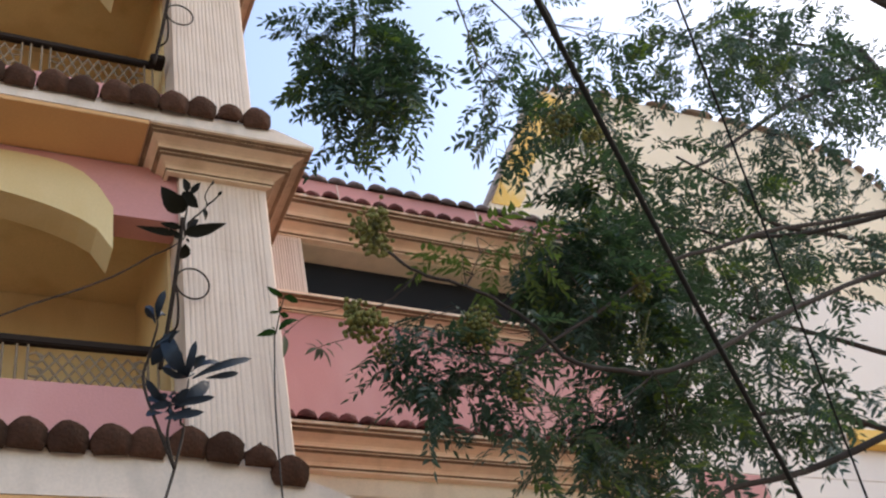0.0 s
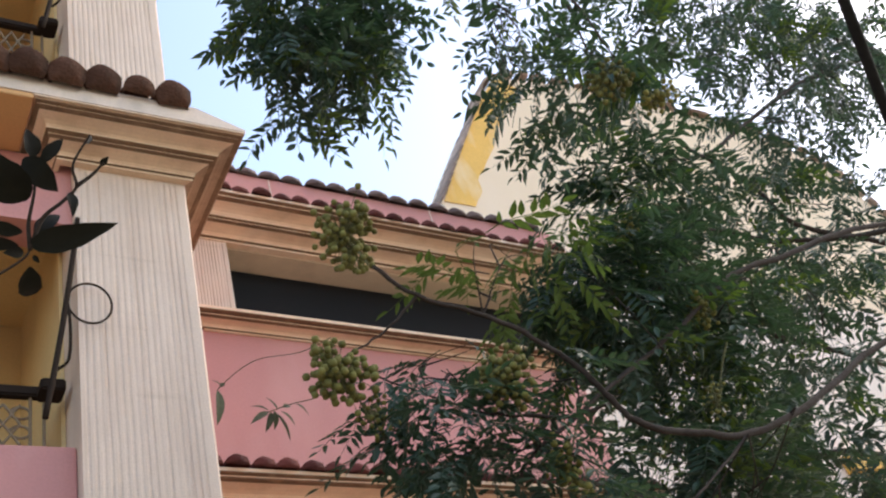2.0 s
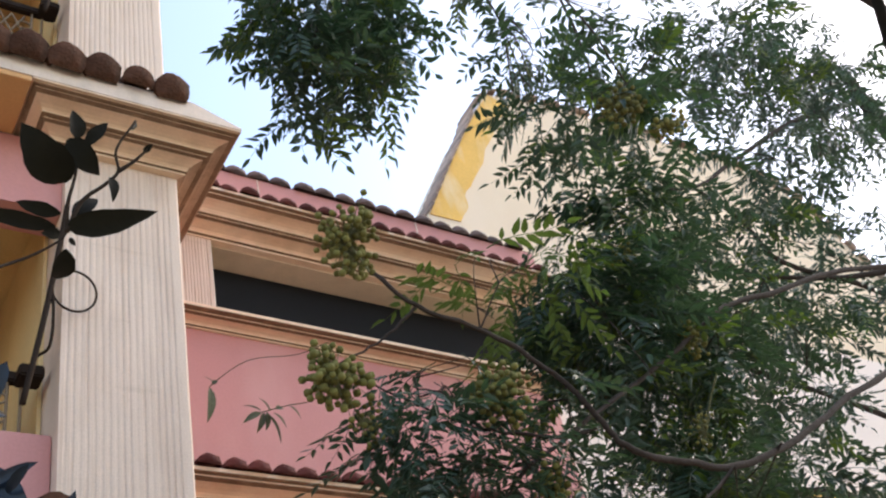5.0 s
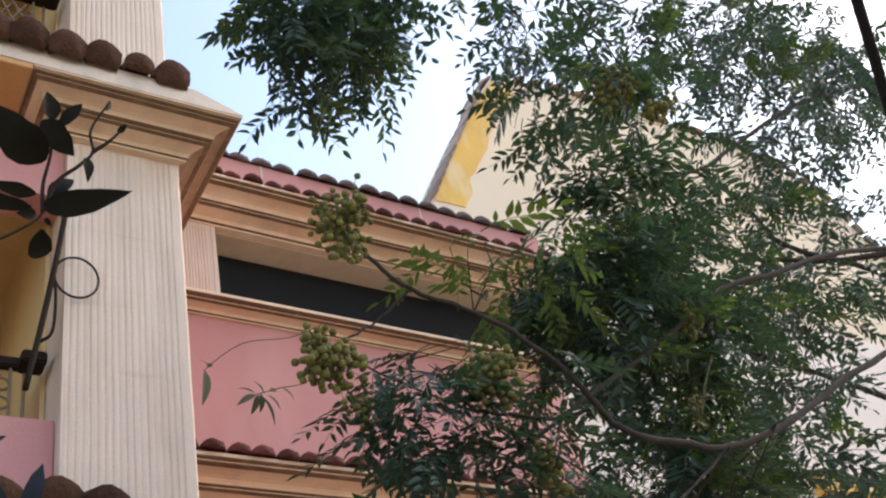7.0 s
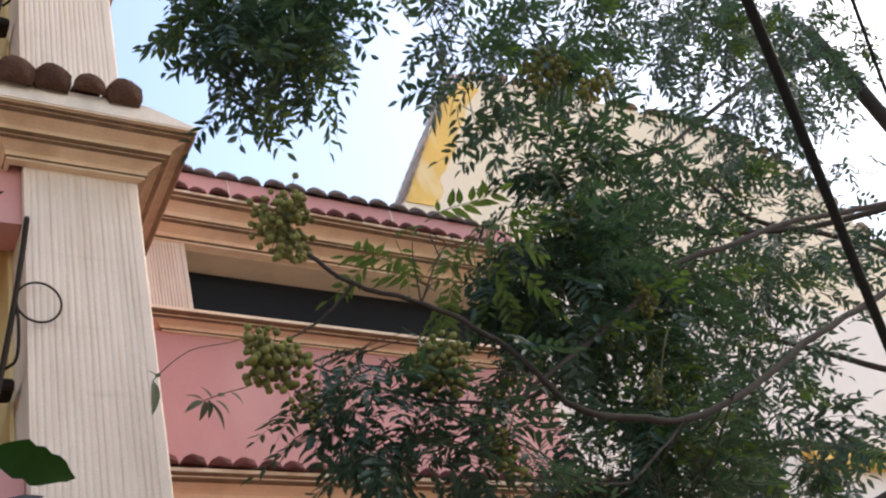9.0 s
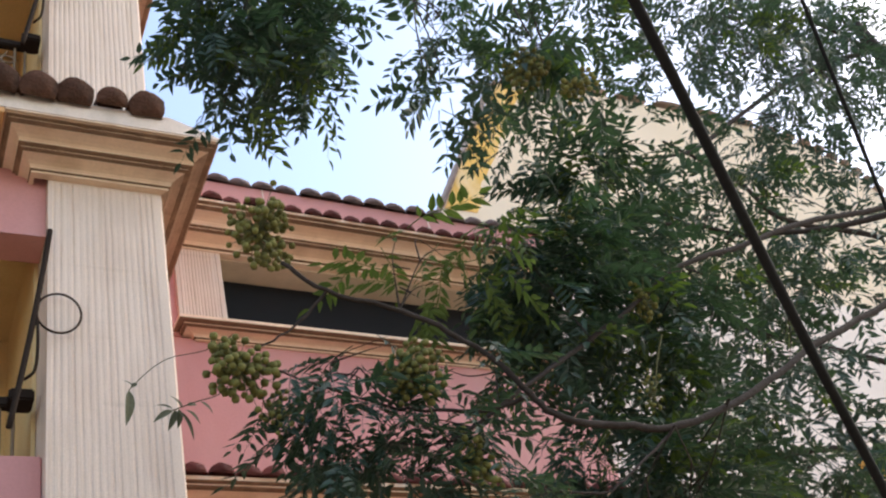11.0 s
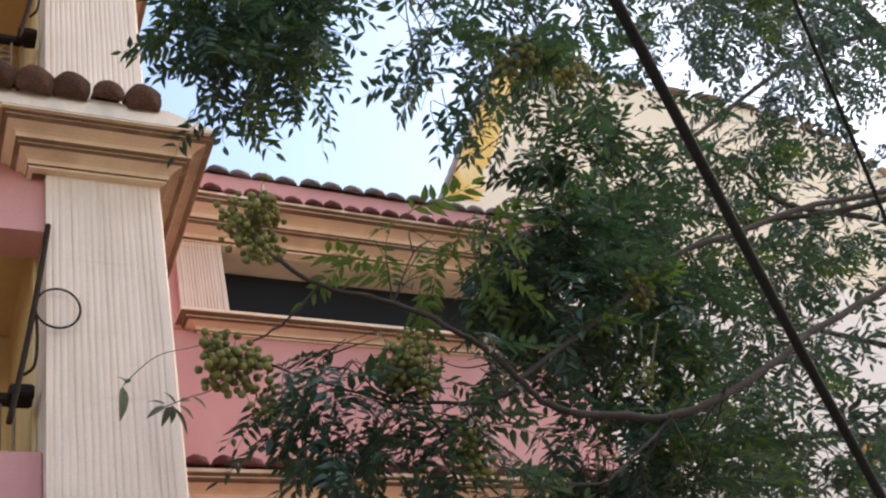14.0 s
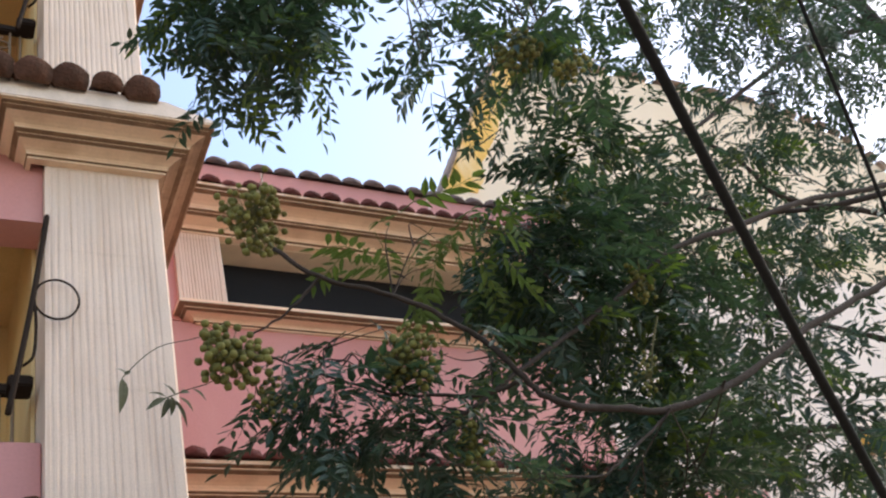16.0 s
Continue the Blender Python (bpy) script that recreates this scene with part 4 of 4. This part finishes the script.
limb("limb", [(7.4, -1.0, 5.2), (6.2, -1.1, 5.9), (5.2, -1.1, 6.2), (4.07, -1.2, 6.1), (3.82, -1.2, 6.46), (3.3, -1.2, 6.75)], 0.035, 0.01, tree_b, b_inverse)
limb("limb", [(7.45, -1.0, 3.8), (6.0, -1.0, 4.7), (4.7, -1.0, 5.0), (3.4, -1.0, 5.2)], 0.045, 0.012, tree_b, b_inverse)
limb("limb", [(7.45, -1.0, 3.0), (5.5, -0.9, 4.0), (3.8, -1.0, 4.3), (3.0, -1.0, 4.2)], 0.045, 0.012, tree_b, b_inverse)
limb("limb", [(7.2, -1.1, 9.0), (6.5, -1.05, 9.5), (5.5, -1.0, 9.3), (4.8, -1.0, 9.0)], 0.03, 0.008, tree_b, b_inverse)
UPPER = [(4.9, -1.0, 9.0, 0.6, 0.4), (5.6, -1.0, 9.5, 0.6, 0.4), (6.6, -1.0, 9.8, 0.7, 0.4), (6.8, -1.0, 9.0, 0.6, 0.4), (4.35, -1.0, 8.5, 0.4, 0.3), (4.85, -1.0, 7.56, 0.66, 0.42), (6.19, -1.0, 8.72, 0.75, 0.58), (5.17, -1.0, 8.76, 0.65, 0.33), (5.95, -1.0, 7.38, 0.25, 0.53), (5.6, -1.0, 8.1, 0.5, 0.3)]
SIDE = [(4.75, -1.0, 6.12, 0.53, 0.36), (4.49, -1.0, 6.62, 0.36, 0.25), (3.42, -1.0, 5.42, 0.42, 0.3), (3.37, -1.0, 4.36, 0.46, 0.39), (4.0, -1.0, 5.01, 0.3, 0.2), (2.9, -1.0, 6.0, 0.4, 0.25), (3.0, -1.0, 4.9, 0.35, 0.25), (4.1, -1.0, 4.3, 0.28, 0.18), (2.7, -1.1, 3.95, 0.28, 0.15)]
twig_lines, far_places = [], []
for blobs, density, hubs in ((UPPER, 215, ((5.49, -1.2, 8.18), (4.24, -1.2, 7.25), (5.5, -1.0, 9.3), (6.5, -1.05, 9.5))), (SIDE, 340, ((5.2, -1.1, 6.2), (4.07, -1.2, 6.1), (4.7, -1.0, 5.0), (3.8, -1.0, 4.3), (3.4, -1.0, 5.2)))):
    for blob in blobs:
        hub = min(hubs, key=lambda h: (Vector(h) - Vector(blob[:3])).length)
        centre, spots = bunch(rnd, blob, 0.5, hub, density, twig_lines)
        for p in spots:
            far_places.append((rnd.randrange(6), spray_pose(rnd, p, centre, 1.45)))
bm = bmesh.new()
for line, radii in twig_lines:
    tube_into(bm, line, [r * 1.6 for r in radii], 5)
twigs = finish("branchwork", bm, BARK, tree_b, "thin brown twigs")
twigs.matrix_parent_inverse = b_inverse
twigs["kind"] = "stuff"
joined("crown", far_places, LEAF_FAR, tree_b, b_inverse, "fine grey-green feathery foliage")

# ---- hanging cables ----
def cable(label, points, r):
    bm = tube_into(bmesh.new(), smooth_line(points, 8), [r] * ((len(points) - 1) * 8 + 1), 10)
    tagged(finish("overhead_cable", bm, CABLE, None, "", True), label, "cable")


cable("thick black slack cable crossing before the tree", [(-3.879, -6.98, 4.876), (-1.492, -5.061, 3.481), (-0.74, -4.451, 2.98), (-0.364, -4.146, 2.712), (0.012, -3.84, 2.456), (0.383, -3.546, 2.217), (1.516, -2.63, 1.497), (3.424, -1.094, 0.625), (4.95, 0.105, -0.138)], 0.0092)
cable("thin black cable slanting down past the branches", [(-1.18, -5.59, 5.37), (-0.21, -4.58, 3.94), (0.28, -4.07, 3.22), (0.52, -3.82, 2.87), (1.0, -3.31, 2.15), (1.73, -2.55, 1.08), (2.45, -1.8, 0.0)], 0.0045)


# ---- shrubs close to the path ----
def shrub(name, label, stems, leaves, mat, stem_r, face, wave=0.08, droop=0.1, blunt=False):
    """Stems from the soil and each leaf as a part of its own."""
    base = empty(name, *stems[0][0])
    inv = Matrix.Translation((-stems[0][0][0], -stems[0][0][1], -stems[0][0][2]))
    tagged(base, label, "shrub")
    for points in stems:
        line = smooth_line(points, 5)
        n = len(line) - 1
        bm = tube_into(bmesh.new(), line, [stem_r * (1 - 0.55 * i / n) for i in range(n + 1)], 7)
        ob = finish("stem", bm, BARK, base, "", True)
        ob.matrix_parent_inverse = inv
    for i, (a, b, w) in enumerate(leaves):
        bm = bmesh.new()
        turn = random.Random(i + len(leaves))
        way = Vector(face) + Vector((turn.uniform(-0.5, 0.5), turn.uniform(-0.4, 0.4), turn.uniform(-0.5, 0.5)))
        blade_into(bm, a, b, w, way, 0.3, droop * turn.uniform(0.5, 1.5), 10, wave, i, blunt)
        ob = finish("leaf", bm, mat, base, "", True)
        ob.matrix_parent_inverse = inv


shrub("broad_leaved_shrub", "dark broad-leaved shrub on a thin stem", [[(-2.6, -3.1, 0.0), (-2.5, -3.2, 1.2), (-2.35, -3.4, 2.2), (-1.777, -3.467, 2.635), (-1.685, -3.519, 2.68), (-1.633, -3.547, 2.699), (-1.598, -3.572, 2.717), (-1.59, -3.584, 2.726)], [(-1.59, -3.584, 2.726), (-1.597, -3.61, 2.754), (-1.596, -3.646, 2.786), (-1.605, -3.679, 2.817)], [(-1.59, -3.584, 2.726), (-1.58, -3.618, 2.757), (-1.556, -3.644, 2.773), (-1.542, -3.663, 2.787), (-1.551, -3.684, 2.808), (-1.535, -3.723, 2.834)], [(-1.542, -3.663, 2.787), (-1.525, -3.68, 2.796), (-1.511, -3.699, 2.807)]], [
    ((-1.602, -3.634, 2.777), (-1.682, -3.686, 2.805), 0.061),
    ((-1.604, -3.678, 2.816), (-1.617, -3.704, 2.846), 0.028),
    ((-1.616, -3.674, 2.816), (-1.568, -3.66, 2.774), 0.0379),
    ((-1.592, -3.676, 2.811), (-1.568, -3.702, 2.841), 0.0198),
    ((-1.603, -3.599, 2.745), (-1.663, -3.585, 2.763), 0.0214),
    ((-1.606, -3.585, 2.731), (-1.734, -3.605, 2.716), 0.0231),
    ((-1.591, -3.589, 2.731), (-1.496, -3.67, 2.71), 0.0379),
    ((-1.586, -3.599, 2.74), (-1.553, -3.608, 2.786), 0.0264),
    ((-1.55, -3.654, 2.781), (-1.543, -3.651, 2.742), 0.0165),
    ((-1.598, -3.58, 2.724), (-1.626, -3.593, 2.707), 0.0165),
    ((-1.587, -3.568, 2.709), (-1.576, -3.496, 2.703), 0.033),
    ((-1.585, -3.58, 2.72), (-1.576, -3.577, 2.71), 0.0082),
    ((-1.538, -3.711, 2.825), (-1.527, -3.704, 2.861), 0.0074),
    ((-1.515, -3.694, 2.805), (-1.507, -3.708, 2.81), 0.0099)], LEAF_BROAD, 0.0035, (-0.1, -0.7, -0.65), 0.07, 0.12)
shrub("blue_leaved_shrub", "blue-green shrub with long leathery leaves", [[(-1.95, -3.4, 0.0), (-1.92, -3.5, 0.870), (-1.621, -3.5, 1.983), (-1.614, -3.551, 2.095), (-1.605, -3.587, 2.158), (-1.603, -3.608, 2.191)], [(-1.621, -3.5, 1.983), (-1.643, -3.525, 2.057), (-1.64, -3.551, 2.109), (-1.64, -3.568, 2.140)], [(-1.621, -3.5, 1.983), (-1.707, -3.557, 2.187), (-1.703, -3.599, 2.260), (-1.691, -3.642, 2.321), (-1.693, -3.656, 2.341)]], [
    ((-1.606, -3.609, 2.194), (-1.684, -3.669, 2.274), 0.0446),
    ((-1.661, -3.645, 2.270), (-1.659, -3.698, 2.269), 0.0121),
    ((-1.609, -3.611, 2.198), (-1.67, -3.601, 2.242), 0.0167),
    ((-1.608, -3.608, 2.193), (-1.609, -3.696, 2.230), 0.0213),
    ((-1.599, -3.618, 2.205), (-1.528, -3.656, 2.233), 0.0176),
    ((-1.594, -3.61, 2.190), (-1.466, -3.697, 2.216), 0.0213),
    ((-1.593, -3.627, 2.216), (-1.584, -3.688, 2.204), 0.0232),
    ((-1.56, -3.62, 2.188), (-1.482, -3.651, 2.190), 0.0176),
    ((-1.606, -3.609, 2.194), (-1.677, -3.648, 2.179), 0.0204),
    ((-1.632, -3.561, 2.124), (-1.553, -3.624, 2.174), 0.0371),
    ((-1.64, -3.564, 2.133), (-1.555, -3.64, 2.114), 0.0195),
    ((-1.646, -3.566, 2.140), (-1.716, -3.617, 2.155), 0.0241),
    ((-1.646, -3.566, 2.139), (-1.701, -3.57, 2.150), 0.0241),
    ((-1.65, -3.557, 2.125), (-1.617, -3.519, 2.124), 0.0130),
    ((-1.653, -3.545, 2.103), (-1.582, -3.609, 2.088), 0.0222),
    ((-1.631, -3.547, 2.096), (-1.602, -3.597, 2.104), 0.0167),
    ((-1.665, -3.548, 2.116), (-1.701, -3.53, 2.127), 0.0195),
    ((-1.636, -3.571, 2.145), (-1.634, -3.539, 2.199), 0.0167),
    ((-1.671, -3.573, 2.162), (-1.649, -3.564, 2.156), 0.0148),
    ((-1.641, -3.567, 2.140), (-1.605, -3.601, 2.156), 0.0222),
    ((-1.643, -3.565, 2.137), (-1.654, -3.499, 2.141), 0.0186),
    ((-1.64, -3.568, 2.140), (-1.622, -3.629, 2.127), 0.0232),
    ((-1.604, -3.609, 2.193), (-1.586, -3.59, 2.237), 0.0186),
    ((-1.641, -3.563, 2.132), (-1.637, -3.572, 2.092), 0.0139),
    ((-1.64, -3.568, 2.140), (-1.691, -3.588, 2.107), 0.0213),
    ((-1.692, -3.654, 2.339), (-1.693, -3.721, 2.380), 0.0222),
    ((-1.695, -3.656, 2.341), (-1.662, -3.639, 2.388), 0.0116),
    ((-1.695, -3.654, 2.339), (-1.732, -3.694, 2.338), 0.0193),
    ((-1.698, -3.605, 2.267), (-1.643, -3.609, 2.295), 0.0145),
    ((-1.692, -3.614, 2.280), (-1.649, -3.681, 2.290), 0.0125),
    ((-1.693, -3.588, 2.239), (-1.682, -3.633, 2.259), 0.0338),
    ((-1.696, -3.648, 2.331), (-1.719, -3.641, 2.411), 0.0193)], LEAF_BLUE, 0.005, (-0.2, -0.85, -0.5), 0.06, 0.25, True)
shrub("young_shrub", "young green shoot with toothed leaves", [[(-1.6, -4.2, 0.0), (-1.64, -4.33, 0.9), (-1.67, -4.42, 1.45), (-1.656, -4.417, 1.68), (-1.655, -4.429, 1.7), (-1.653, -4.44, 1.716), (-1.652, -4.45, 1.728), (-1.65, -4.459, 1.739), (-1.648, -4.468, 1.749), (-1.648, -4.472, 1.753)]], [
    ((-1.65, -4.471, 1.753), (-1.681, -4.473, 1.769), 0.0112),
    ((-1.647, -4.472, 1.753), (-1.618, -4.468, 1.745), 0.0135),
    ((-1.652, -4.45, 1.729), (-1.65, -4.455, 1.746), 0.0061),
    ((-1.653, -4.451, 1.731), (-1.669, -4.438, 1.738), 0.0061),
    ((-1.651, -4.45, 1.729), (-1.632, -4.447, 1.725), 0.0112),
    ((-1.65, -4.433, 1.704), (-1.614, -4.451, 1.728), 0.0129),
    ((-1.656, -4.43, 1.701), (-1.69, -4.428, 1.691), 0.0135),
    ((-1.651, -4.463, 1.745), (-1.655, -4.463, 1.745), 0.0024),
    ((-1.655, -4.431, 1.704), (-1.662, -4.425, 1.717), 0.0024)], LEAF_YOUNG, 0.0018, (-0.3, -0.75, -0.55), 0.16, 0.3)


# ---- hoops hung on rods by the pillars ----
def hoop(dz):
    base = empty("hanging_hoop", -0.68, -0.03, 6.3 + dz)
    inv = Matrix.Translation((0.68, 0.03, -6.3 - dz))
    tagged(base, "thin dark metal hoop hung on a bent rod", "hoop", group="hoops by the pillar")
    ring = [(-0.607 + 0.12 * math.cos(2 * math.pi * i / 40), -0.035, 5.687 + dz + 0.142 * math.sin(2 * math.pi * i / 40)) for i in range(41)]
    for name, bm in (("ring", tube_into(bmesh.new(), ring, [0.007] * 41, 6)),
                     ("rod", tube_into(bmesh.new(), smooth_line([(-0.655, -0.02, 6.34 + dz), (-0.69, -0.025, 6.02 + dz), (-0.735, -0.03, 5.66 + dz), (-0.79, -0.025, 5.27 + dz), (-0.845, -0.02, 4.92 + dz)], 5), [0.016] * 21, 8)),
                     ("rod", tube_into(bmesh.new(), smooth_line([(-0.728, -0.03, 5.72 + dz), (-0.715, -0.035, 5.5 + dz), (-0.725, -0.02, 5.3 + dz), (-0.77, 0.04, 5.27 + dz)], 5), [0.009] * 16, 8))):
        ob = finish(name, bm, IRON, base, "", True)
        ob.matrix_parent_inverse = inv


hoop(0.0)
hoop(STOREY)
